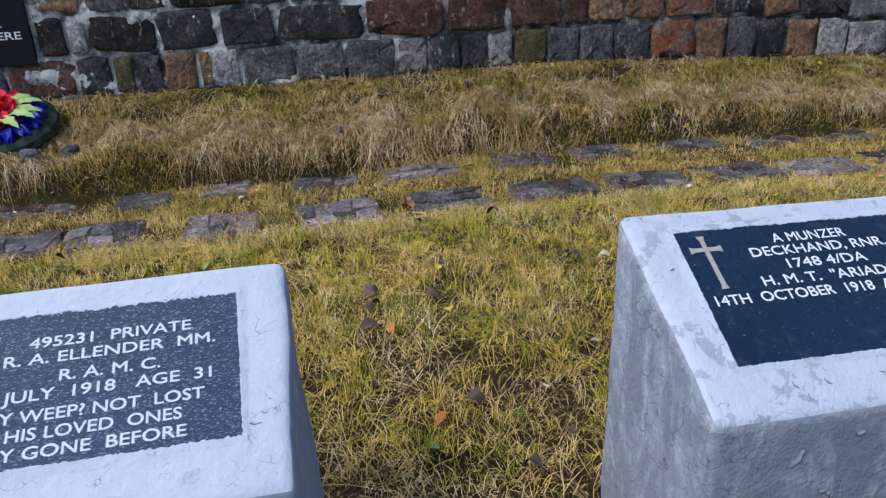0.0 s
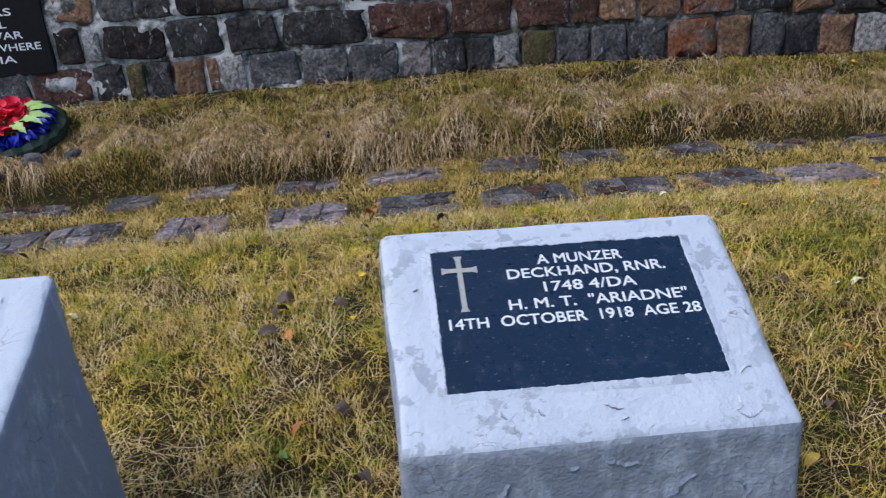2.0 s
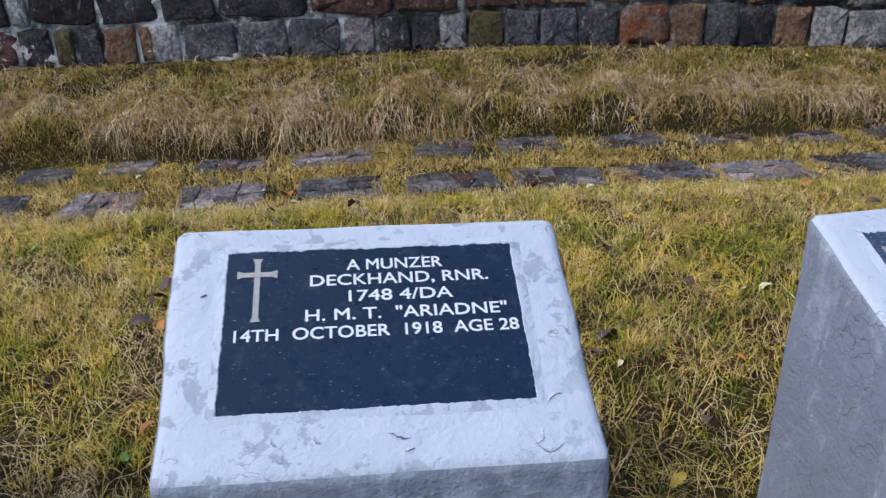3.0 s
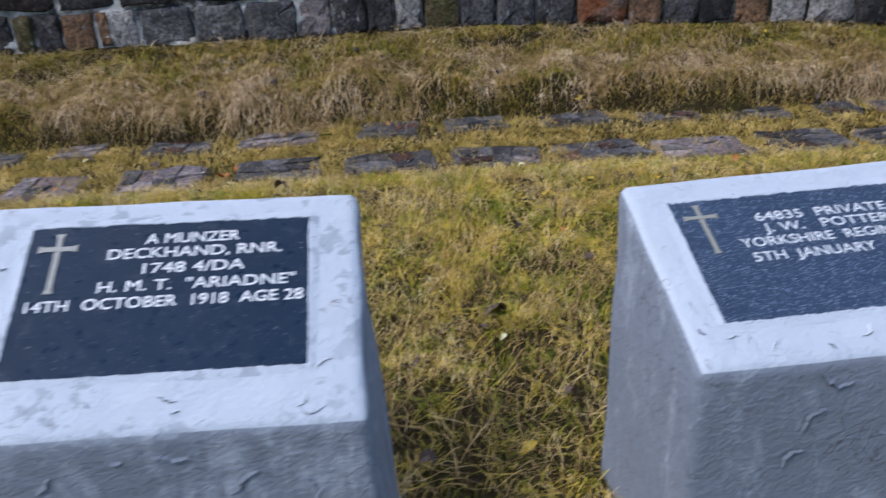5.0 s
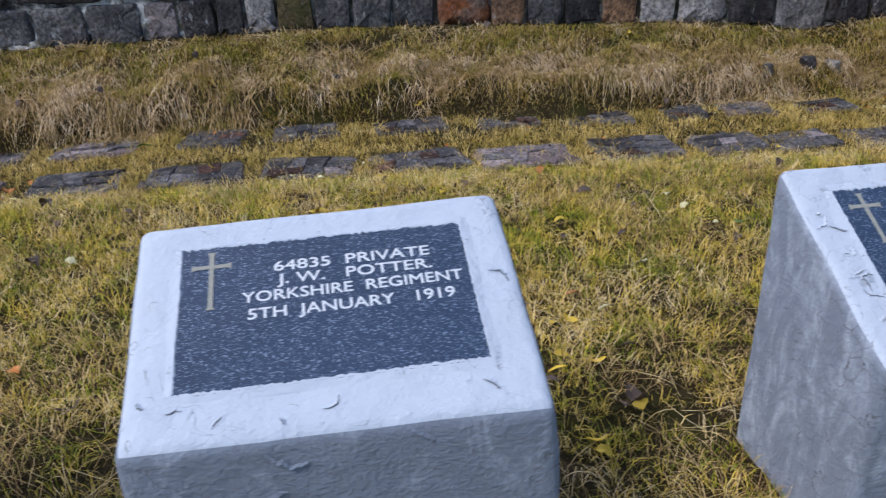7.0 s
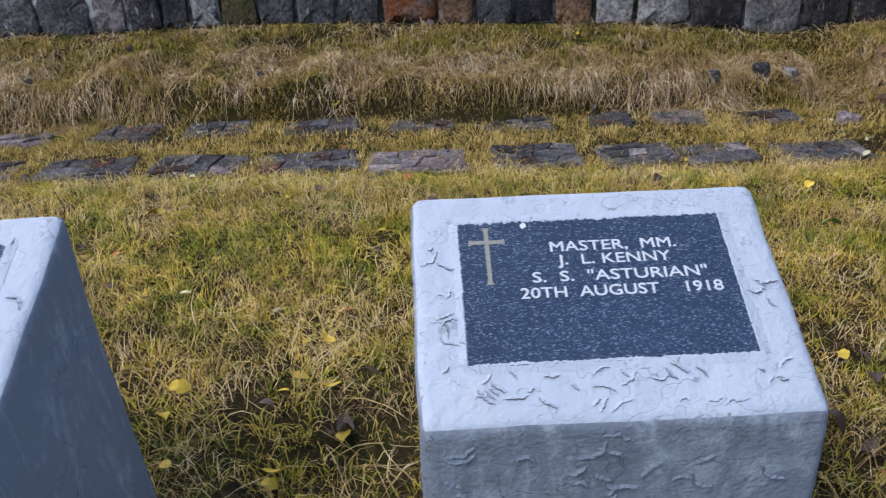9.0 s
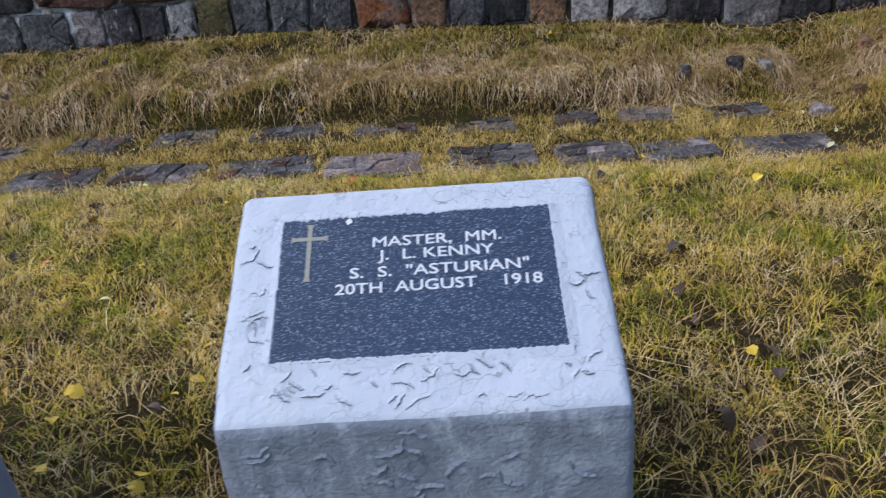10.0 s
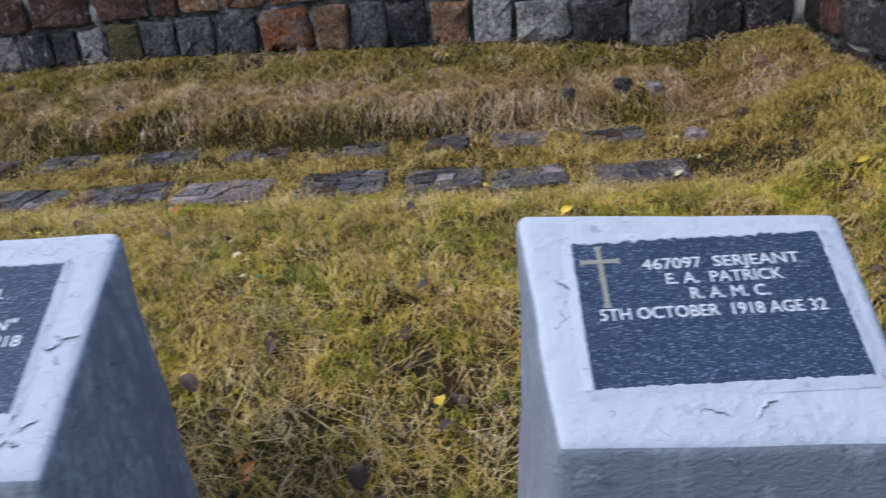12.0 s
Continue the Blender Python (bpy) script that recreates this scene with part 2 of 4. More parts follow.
STONES = {
    "g": wall_stone("grey_stone", (0.112, 0.106, 0.112), (0.205, 0.188, 0.182), (0.070, 0.068, 0.076)),
    "l": wall_stone("pale_grey_stone", (0.342, 0.315, 0.307), (0.523, 0.476, 0.445), (0.180, 0.170, 0.178)),
    "d": wall_stone("dark_stone", (0.044, 0.040, 0.043), (0.095, 0.082, 0.081), (0.025, 0.021, 0.021)),
    "k": wall_stone("black_stone", (0.018, 0.013, 0.013), (0.064, 0.047, 0.039), (0.039, 0.019, 0.015)),
    "b": wall_stone("brown_stone", (0.091, 0.042, 0.031), (0.157, 0.075, 0.054), (0.049, 0.025, 0.020)),
    "n": wall_stone("tan_stone", (0.286, 0.167, 0.102), (0.408, 0.225, 0.116), (0.143, 0.100, 0.074)),
    "w": wall_stone("lime_mortar", (0.50, 0.49, 0.46), (0.62, 0.61, 0.59), (0.22, 0.21, 0.20)),
    "r": wall_stone("rust_stone", (0.36, 0.12, 0.04), (0.22, 0.17, 0.14), (0.13, 0.12, 0.12)),
    "m": wall_stone("mossy_stone", (0.101, 0.076, 0.036), (0.145, 0.109, 0.051), (0.058, 0.051, 0.041), 0.12),
    "p": wall_stone("pinkish_stone", (0.340, 0.289, 0.289), (0.425, 0.340, 0.323), (0.204, 0.187, 0.204)),
}
PAVING = wall_stone("slate_paving", (0.128, 0.113, 0.110), (0.205, 0.176, 0.160), (0.075, 0.066, 0.066))
PAVING_PINK = wall_stone("pinkish_paving", (0.224, 0.166, 0.158), (0.286, 0.215, 0.200), (0.122, 0.108, 0.114))
GRASS = grass_mat("lawn_blades", [(0.11, 0.17, 0.008), (0.36, 0.37, 0.022), (0.82, 0.56, 0.080), (0.97, 0.76, 0.33)], 4.5)
THATCH = grass_mat("lawn_thatch", [(0.26, 0.14, 0.05), (0.66, 0.46, 0.17), (0.97, 0.79, 0.46)], 3.0)
BANK_GREEN = grass_mat("bank_blades", [(0.12, 0.15, 0.012), (0.40, 0.35, 0.040), (0.62, 0.41, 0.10), (0.95, 0.72, 0.31)], 3.2, 0.25, 0.24)
BANK_DRY = grass_mat("bank_dry_blades", [(0.24, 0.20, 0.03), (0.46, 0.30, 0.12), (0.74, 0.53, 0.29), (0.96, 0.78, 0.54)], 3.6, 0.25, 0.17)
MOSS = grass_mat("ground_moss", [(0.075, 0.070, 0.012), (0.20, 0.155, 0.035), (0.40, 0.29, 0.10)], 4.0, 0.15, 0.2)
PATH_TURF = grass_mat("path_turf", [(0.28, 0.23, 0.035), (0.66, 0.46, 0.11), (0.94, 0.71, 0.30)], 3.5, 0.25, 0.12)


# ---------------------------------------------------------------- helpers for meshes
def part(name, bm, material, parent=None, label="", smooth=False):
    me = bpy.data.meshes.new(name)
    bmesh.ops.recalc_face_normals(bm, faces=bm.faces[:])
    bm.to_mesh(me)
    bm.free()
    for m in material if isinstance(material, (list, tuple)) else [material]:
        me.materials.append(m)
    if smooth:
        me.polygons.foreach_set("use_smooth", [True] * len(me.polygons))
    ob = new(name, me)
    if parent is not None:
        ob.parent = parent
    if label:
        ob["label"] = label
    return ob


def smoothstep(a, b, v):
    k = np.clip((v - a) / (b - a), 0, 1)
    return k * k * (3 - 2 * k)


def wave_noise(x, y, seed, scale):
    """Smooth value noise on numpy arrays, about -1 to 1."""
    rng = np.random.RandomState(seed)
    out = np.zeros_like(x, dtype=float)
    amp, total = 1.0, 0.0
    for octave in range(4):
        for _ in range(4):
            a = rng.uniform(0, 2 * math.pi)
            f = scale * 2 ** octave * rng.uniform(0.7, 1.3)
            out += amp * np.sin(f * (x * math.cos(a) + y * math.sin(a)) + rng.uniform(0, 6.28))
        total += amp * 2.0
        amp *= 0.6
    return out / total


TOE, WALL_Y = 2.9, 3.9


def height(x, y):
    """The ground: a nearly level lawn, a sunk path, a grassy bank and a strip that climbs to the wall."""
    x, y = np.asarray(x, float), np.asarray(y, float)
    z = 0.075 * smoothstep(0.2, 1.4, y) - 0.075 * smoothstep(1.75, 2.15, y)
    z = z + 0.02 * smoothstep(2.4, 2.9, y)
    edge = TOE + 0.05 * np.sin(1.7 * x + 0.5) + 0.03 * np.sin(4.3 * x)
    right = smoothstep(3.3, 4.8, x)
    z = z + (0.185 - 0.06 * right) * smoothstep(edge, edge + 0.15 + 0.5 * right, y) + 0.165 * np.clip((y - 3.1) / 0.8, 0, 1)
    drop = np.maximum(0, x - 1.4)
    z = z - drop * (0.03 + 0.018 * smoothstep(2.4, 3.6, y)) * (1 - smoothstep(9, 14, x)) - 0.4 * smoothstep(9, 14, x)
    z = z + (0.29 - 0.21 * np.clip((y - 2.7) / 1.2, 0, 1)) * smoothstep(4.35, 5.12, x) * smoothstep(1.0, 2.3, y) * (1 - smoothstep(9, 14, x))
    near = (np.abs(x) < 12) & (np.abs(y) < 8)
    lawn = (1 - smoothstep(1.9, 2.2, y)) * 0.013 * wave_noise(x, y, 6, 19.0)
    bank = smoothstep(2.92, 3.05, y) * (1 - smoothstep(3.5, 3.8, y)) * 0.048 * wave_noise(x, y, 8, 12.0)
    return z + np.where(near, 0.012 * wave_noise(x, y, 5, 3.0) + lawn + bank, 0)


# ---------------------------------------------------------------- ground
def axis(lo, hi, step, far):
    inner = list(np.arange(lo, hi + 1e-6, step))
    return [-f for f in reversed(far)] + inner + [f for f in far]


gx = np.array(axis(-4.5, 7.0, 0.04, (8.5, 12, 20, 45, 120, 400, 1500)))
gy = np.array(axis(-3.0, 4.2, 0.04, (6, 10, 20, 45, 120, 400, 1500)))
GX, GY = np.meshgrid(gx, gy)
GZ = height(GX, GY)
me = bpy.data.meshes.new("ground")
nx, ny = len(gx), len(gy)
idx = np.arange(nx * ny).reshape(ny, nx)
quads = np.stack([idx[:-1, :-1], idx[:-1, 1:], idx[1:, 1:], idx[1:, :-1]], -1).reshape(-1, 4)
me.from_pydata(np.stack([GX, GY, GZ], -1).reshape(-1, 3).tolist(), [], quads.tolist())
me.materials.append(SOIL)
me.polygons.foreach_set("use_smooth", [True] * len(me.polygons))
ground = tagged(new("ground", me), "matted autumn turf over dark soil", "ground", kind="structure")


# ---------------------------------------------------------------- stone wall
def course_top(x):
    return 0.60 - 0.085 * max(0.0, x - 2.6)


def rough_stone(w, h, d, seed, bulge=0.012, corner=0.22):
    """A split stone seen from the front: an uneven rounded outline, chipped rim and lumpy face. It lies in the xz plane and faces -y."""
    rng = random.Random(seed)
    n = 18
    ring = []
    for i in range(n):
        a = 2 * math.pi * (i + 0.5) / n
        c, s = math.cos(a), math.sin(a)
        p = 2.0 / (13.0 - 20 * corner)
        px = math.copysign(abs(c) ** p, c) * w / 2
        pz = math.copysign(abs(s) ** p, s) * h / 2
        ring.append((px * (1 + rng.uniform(-0.11, 0.05)), pz * (1 + rng.uniform(-0.14, 0.06))))
    bm = bmesh.new()
    rows = []
    for k, dep in ((1.0, d), (1.0, 0.011), (0.955, -0.003), (0.90, -0.009), (0.5, -bulge)):
        rows.append([bm.verts.new((x * k, dep + (rng.uniform(-0.006, 0.004) if k < 1 else 0), z * k)) for x, z in ring])
    mid = bm.verts.new((rng.uniform(-0.1, 0.1) * w, -bulge - rng.uniform(-0.006, 0.006), 0))
    for a, b in zip(rows, rows[1:]):
        for i in range(n):
            bm.faces.new((a[i], a[(i + 1) % n], b[(i + 1) % n], b[i]))
    for i in range(n):
        bm.faces.new((rows[-1][i], rows[-1][(i + 1) % n], mid))
    return bm


def box(bm, x0, x1, y0, y1, z0, z1):
    v = [bm.verts.new(p) for p in ((x0, y0, z0), (x1, y0, z0), (x1, y1, z0), (x0, y1, z0), (x0, y0, z1), (x1, y0, z1), (x1, y1, z1), (x0, y1, z1))]
    for f in ((0, 1, 5, 4), (1, 2, 6, 5), (2, 3, 7, 6), (3, 0, 4, 7), (4, 5, 6, 7), (3, 2, 1, 0)):
        bm.faces.new([v[i] for i in f])


WALL_TOP = 1.29
CORNER_X = 5.2
bm = bmesh.new()
box(bm, -7.0, CORNER_X + 0.5, WALL_Y + 0.03, WALL_Y + 0.5, -0.5, WALL_TOP)
wall_back = tagged(part("wall_north", bm, MORTAR), "old mixed-stone boundary wall with pale crumbling mortar", "wall", kind="structure")
bm = bmesh.new()
mx, mz = np.arange(-4.0, CORNER_X + 0.03, 0.022), np.arange(0.0, 1.1, 0.022)
MX, MZ = np.meshgrid(mx, mz)
MY = WALL_Y + 0.006 + 0.010 * smoothstep(0.0, 0.7, MX) - (0.028 - 0.012 * smoothstep(0.0, 0.7, MX)) * wave_noise(MX, MZ, 71, 14.0) - 0.006 * wave_noise(MX, MZ, 72, 60.0)
grid = [[bm.verts.new((MX[a, b], MY[a, b], MZ[a, b])) for b in range(len(mx))] for a in range(len(mz))]
for a in range(len(mz) - 1):
    for b in range(len(mx) - 1):
        bm.faces.new((grid[a][b], grid[a][b + 1], grid[a + 1][b + 1], grid[a + 1][b]))
part("mortar", bm, MORTAR, wall_back, "crumbling pale lime mortar", smooth=True)
bm = bmesh.new()
box(bm, CORNER_X + 0.012, CORNER_X + 0.5, -1.0, WALL_Y + 0.008, -0.8, WALL_TOP)
wall_side = tagged(part("wall_east", bm, MORTAR), "return of the mixed-stone boundary wall", "wall", kind="structure")


def lay(x0, x1, z0, z1, code, seed, wall=None, side=False):
    rng = random.Random(seed * 7 + 3)
    joint = rng.uniform(0.006, 0.022)
    w, h = x1 - x0 - joint, z1 - z0 - joint
    st = part("stone", rough_stone(w, h, 0.10, seed, rng.uniform(0.004, 0.013), rng.uniform(0.1, 0.32)), STONES[code], wall or wall_back, smooth=True)
    cx, cz = (x0 + x1) / 2, (z0 + z1) / 2
    tilt = rng.uniform(-3.5, 3.5)
    if side:
        st.matrix_basis = pose(CORNER_X + rng.uniform(-0.01, 0.006), cx, cz, 0, 0, -90) @ pose(0, 0, 0, rng.uniform(-2, 2), tilt, rng.uniform(-3, 3))
    else:
        st.matrix_basis = pose(cx, WALL_Y + rng.uniform(-0.012, 0.006), cz, rng.uniform(-3, 2), tilt, rng.uniform(-2.5, 2.5))
    return st


# ---------------------------------------------------------------- grave markers
def marker_body(w, top, front, y_rear, y_front, base, seed, skew, flare, taper, roll):
    """A low pedestal with a sloping top: hand-finished edges, slightly uneven faces."""
    bm = bmesh.new()
    x0, x1 = -w / 2, w / 2
    prof = [(y_rear + 0.012, base), (y_rear, top), (y_front, front), (y_front + 0.018, base)]
    left = [bm.verts.new((x0 - (0.0 if z > base else 0.004), y, z)) for y, z in prof]
    right = [bm.verts.new((x1 + (0.0 if z > base else 0.004), y, z)) for y, z in prof]
    for i in range(4):
        j = (i + 1) % 4
        bm.faces.new((left[i], left[j], right[j], right[i]))
    bm.faces.new(left)
    bm.faces.new(right[::-1])
    bmesh.ops.recalc_face_normals(bm, faces=bm.faces[:])
    rim = [e for e in bm.edges if max(v.co.z for v in e.verts) > base + 0.01]
    bmesh.ops.bevel(bm, geom=rim, offset=0.021, segments=4, profile=0.6, affect="EDGES")
    bmesh.ops.triangulate(bm, faces=[f for f in bm.faces if len(f.verts) > 4])
    for _ in range(4):
        longe = [e for e in bm.edges if e.calc_length() > 0.035]
        if longe:
            bmesh.ops.subdivide_edges(bm, edges=longe, cuts=1, use_grid_fill=True)
    bmesh.ops.triangulate(bm, faces=bm.faces[:])
    off = Vector((seed * 3.7, seed * 1.3, 0))
    for v in bm.verts:
        p = v.co
        k = 0.0035 * noise.noise(p * 9 + off) + 0.0018 * noise.noise(p * 28 + off)
        v.co = p + Vector((noise.noise(p * 7 + off) * 0.005 + noise.noise(p * 31 + off) * 0.0015, noise.noise(p * 6 - off) * 0.0035 + noise.noise(p * 29 - off) * 0.0012, k * 0.25))
        k = (p.y - y_front) / (y_rear - y_front)
        v.co.x += (flare[1] if p.x > 0 else -flare[0]) * max(0.0, 1 - p.z / front)
        v.co.x *= 1 - taper * (1 - k)
        dy = p.x * (k * skew[0] + (1 - k) * skew[1])
        v.co.y += dy
        if p.z > front - 0.03:
            v.co.z += dy * (top - front) / (y_rear - y_front) + roll * p.x
    bm.normal_update()
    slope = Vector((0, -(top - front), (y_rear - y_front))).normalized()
    # white paint on the slope; every other face gets the coat coloured for shade
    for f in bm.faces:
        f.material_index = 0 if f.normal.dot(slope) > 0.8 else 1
    return bm


def text_mesh(text, width, cap):
    cu = bpy.data.curves.new("inscription", "FONT")
    cu.body = text
    cu.size = 1.0
    cu.extrude = 0.0
    cu.offset = 0.0
    cu.resolution_u = 3
    cu.align_x = "CENTER"
    tmp = bpy.data.objects.new("inscription", cu)
    scene.collection.objects.link(tmp)
    bpy.context.view_layer.update()
    me_ = bpy.data.meshes.new_from_object(tmp.evaluated_get(bpy.context.evaluated_depsgraph_get()))
    bpy.data.objects.remove(tmp)
    co = np.zeros(len(me_.vertices) * 3)
    me_.vertices.foreach_get("co", co)
    co = co.reshape(-1, 3)
    lo, hi = co.min(0), co.max(0)
    co[:, 0] = (co[:, 0] - (lo[0] + hi[0]) / 2) * width / (hi[0] - lo[0])
    co[:, 1] = co[:, 1] * cap / 0.70 - cap / 2
    me_.vertices.foreach_set("co", co.ravel())
    me_.update()
    return me_


def letters(text, width, cap, ink, parent, m):
    """A line of lettering, each character a part of its own."""
    me_ = text_mesh(text, width, cap)
    bm = bmesh.new()
    bm.from_mesh(me_)
    push = {}
    for e in bm.edges:
        if len(e.link_faces) == 1:
            a, b = e.verts
            d = b.co - a.co
            out = Vector((d.y, -d.x, 0)).normalized()
            if out.dot((a.co + b.co) / 2 - e.link_faces[0].calc_center_median()) < 0:
                out = -out
            for v in e.verts:
                push[v] = push.get(v, Vector()) + out
    for v, out in push.items():
        if out.length > 0.1:
            v.co += out.normalized() * cap * 0.026
    seen, groups = set(), []
    for v in bm.verts:
        if v in seen:
            continue
        stack, isl = [v], []
        seen.add(v)
        while stack:
            q = stack.pop()
            isl.append(q)
            for e in q.link_edges:
                o = e.other_vert(q)
                if o not in seen:
                    seen.add(o)
                    stack.append(o)
        lo, hi = min(q.co.x for q in isl), max(q.co.x for q in isl)
        groups.append([lo, hi, set(isl)])
    groups.sort(key=lambda g: g[0])
    chars = []
    for lo, hi, isl in groups:
        if chars and lo < chars[-1][1] - 0.3 * (hi - lo):
            chars[-1][1] = max(hi, chars[-1][1])
            chars[-1][2] |= isl
        else:
            chars.append([lo, hi, isl])
    for lo, hi, isl in chars:
        piece = bmesh.new()
        made = {q: piece.verts.new(q.co - Vector(((lo + hi) / 2, 0, 0))) for q in bm.verts if q in isl}
        for f in bm.faces:
            if f.verts[0] in isl:
                piece.faces.new([made[q] for q in f.verts])
        ob = part("letter", piece, ink, parent)
        for poly in ob.data.polygons[:1]:
            if poly.normal.z < 0:
                ob.data.flip_normals()
        ob.matrix_basis = m @ pose((lo + hi) / 2, 0, 0)
    bm.free()


def ragged_strip(length, seed, reach, back):
    """A thin uneven lip of paint that runs over the edge of a plaque, along x; it reaches to -y."""
    rng = random.Random(seed)
    bm = bmesh.new()
    n = int(length / 0.0035)
    a, b, c = [], [], []
    run = 0.0
    for i in range(n + 1):
        x = -length / 2 + length * i / n
        run = 0.6 * run + 0.4 * rng.uniform(-1, 1)
        d = reach * (0.45 + 0.55 * run + rng.uniform(-0.35, 0.35))
        a.append(bm.verts.new((x, back, -0.0022)))
        b.append(bm.verts.new((x, -d * 0.7 + 0.001, 0.0012)))
        c.append(bm.verts.new((x, -d, 0.0002)))
    for i in range(n):
        bm.faces.new((a[i], a[i + 1], b[i + 1], b[i]))
        bm.faces.new((b[i], b[i + 1], c[i + 1], c[i]))
    return bm


def cross_mesh(h, w, t):
    """A Latin cross with flared ends, lying in xy."""
    bm = bmesh.new()
    yc = h * 0.24
    f = t * 0.35

    def bar(pts):
        lo = [bm.verts.new((x, y, 0)) for x, y in pts]
        hi = [bm.verts.new((x, y, 0.0012)) for x, y in pts]
        bm.faces.new(hi)
        for i in range(len(pts)):
            j = (i + 1) % len(pts)
            bm.faces.new((lo[i], lo[j], hi[j], hi[i]))

    o = t / 2
    bar([(-o - f, h / 2), (-o, h / 2 - t), (-o, yc + o), (-w / 2 + t, yc + o), (-w / 2, yc + o + f), (-w / 2, yc - o - f), (-w / 2 + t, yc - o), (-o, yc - o),
         (-o, -h / 2 + t), (-o - f, -h / 2), (o + f, -h / 2), (o, -h / 2 + t), (o, yc - o), (w / 2 - t, yc - o), (w / 2, yc - o - f), (w / 2, yc + o + f),
         (w / 2 - t, yc + o), (o, yc + o), (o, h / 2 - t), (o + f, h / 2)])
    return bm


def paint_flake(length, depth, seed):
    """A crack in old paint in the xy plane: a jagged line whose upper lip has curled up over a sliver of bare render,
    coloured dark for the lip's shadow.
    """
    rng = random.Random(seed)
    bm = bmesh.new()
    n = 16
    bow, lift = rng.uniform(-0.3, 0.3) * length, rng.uniform(0.0008, 0.0024)
    bare, under, edge, back = [], [], [], []
    run = 0.0
    for i in range(n + 1):
        t = i / n
        x, k = (t - 0.5) * length, math.sin(math.pi * t) ** 0.6
        run = 0.75 * run + rng.uniform(-1, 1) * 0.055 * length
        y = bow * (1 - (2 * t - 1) ** 2) + run
        bare.append(bm.verts.new((x, y - depth * k * rng.uniform(0.15, 1.0), 0.0)))
        under.append(bm.verts.new((x, y + 0.0006, 0.0)))
        edge.append(bm.verts.new((x, y, 0.0006 + lift * k * rng.uniform(0.4, 1.0))))
        back.append(bm.verts.new((x * 1.03, y + 0.002 + 0.004 * k, -0.0012)))
    for i in range(n):
        bm.faces.new((bare[i], bare[i + 1], under[i + 1], under[i])).material_index = 1
        bm.faces.new((edge[i], edge[i + 1], back[i + 1], back[i])).material_index = 0
    return bm


FOOT = []


def grave_marker(x, w, rear, front, turn, plaque, lines, style, seed, label, gap=0.0, skew=(0.0, 0.0), flare=(0.0, 0.03), taper=0.0, roll=0.0, flakes=(0, 0), cross=0.0075):
    """x: the middle; rear, front: (y, z) of the sloping top's two long edges; plaque: (width, height, shift along x, shift up the slope)."""
    base = float(height(x, 0.1)) - 0.06
    root = new("grave_marker")
    root.matrix_basis = pose(x, 0, base, 0, 0, turn)
    FOOT.append((x, w, front[0], rear[0]))
    paint, coat, stone, ink, cross_ink = style
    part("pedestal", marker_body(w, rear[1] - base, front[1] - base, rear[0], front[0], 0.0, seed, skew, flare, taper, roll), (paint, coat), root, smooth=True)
    ang = math.atan2(rear[1] - front[1], rear[0] - front[0])
    pw, ph, sx, sy = plaque
    mid = Vector((sx, (rear[0] + front[0]) / 2, (rear[1] + front[1]) / 2 - base))
    m = Matrix.Translation(mid) @ Matrix.Rotation(-math.atan(roll), 4, "Y") @ Matrix.Rotation(ang, 4, "X") @ Matrix.Translation((0, sy, 0.0))
    bm = bmesh.new()
    box(bm, -pw / 2, pw / 2, -ph / 2, ph / 2, -0.02, 0.0018)
    bmesh.ops.bevel(bm, geom=[e for e in bm.edges if all(v.co.z > 0 for v in e.verts)], offset=0.0006, segments=1, affect="EDGES")
    slab = part("plaque", bm, stone, root, "dark stone plaque with white lettering")
    slab.matrix_basis = m
    c = part("cross", cross_mesh(0.118, 0.062, cross), cross_ink, slab, "pale painted cross")
    c.matrix_basis = pose(-pw / 2 + 0.105 * pw, ph / 2 - 0.26 * ph, 0.0020)
    for text, u0, u1, v in lines:
        letters(text, (u1 - u0) * pw, 0.0205, ink, slab, pose(((u0 + u1) / 2 - 0.5) * pw, (0.5 - v) * ph, 0.0024))
    for k, (length, ox, oy, rot, reach) in enumerate(((pw + 0.012, 0, ph / 2, 0, 0.0065 if stone is GRANITE else 0.004), (pw + 0.012, 0, -ph / 2, 180, 0.0045 if stone is GRANITE else 0.0026), (ph, pw / 2, 0, -90, 0.0024), (ph, -pw / 2, 0, 90, 0.0024))):
        lip = part("paint_lip", ragged_strip(length, seed * 10 + k, reach, 0.016), paint, root)
        lip.matrix_basis = m @ pose(ox, oy, 0.0019, 0, 0, rot)
    rng_ = random.Random(seed * 31)
    half = math.hypot(rear[0] - front[0], rear[1] - front[1]) / 2
    for k in range(flakes[0]):
        if k % 3 == 2:
            fx, fy = rng_.choice((-1, -1, 1)) * rng_.uniform(pw / 2 + 0.022, w / 2 - 0.03), rng_.uniform(-0.7, 0.5) * half
        else:
            fx, fy = rng_.uniform(-0.44, 0.44) * w, rng_.uniform(-half + 0.02, sy - ph / 2 - 0.018)
        fl = part("paint_flake", paint_flake(rng_.uniform(0.010, 0.045), rng_.uniform(0.0012, 0.0035), seed * 100 + k), (paint, BARE_SHADED), root)
        fl.matrix_basis = m @ pose(fx * (1 - taper * 0.7), fy - sy, 0.0010, 0, 0, rng_.uniform(-60, 60))
    for k in range(flakes[1]):
        fl = part("paint_flake", paint_flake(rng_.uniform(0.015, 0.06), rng_.uniform(0.0015, 0.004), seed * 100 + 50 + k), (coat, BARE_SHADED), root)
        fz = front[1] - base - rng_.uniform(0.02, 0.20)
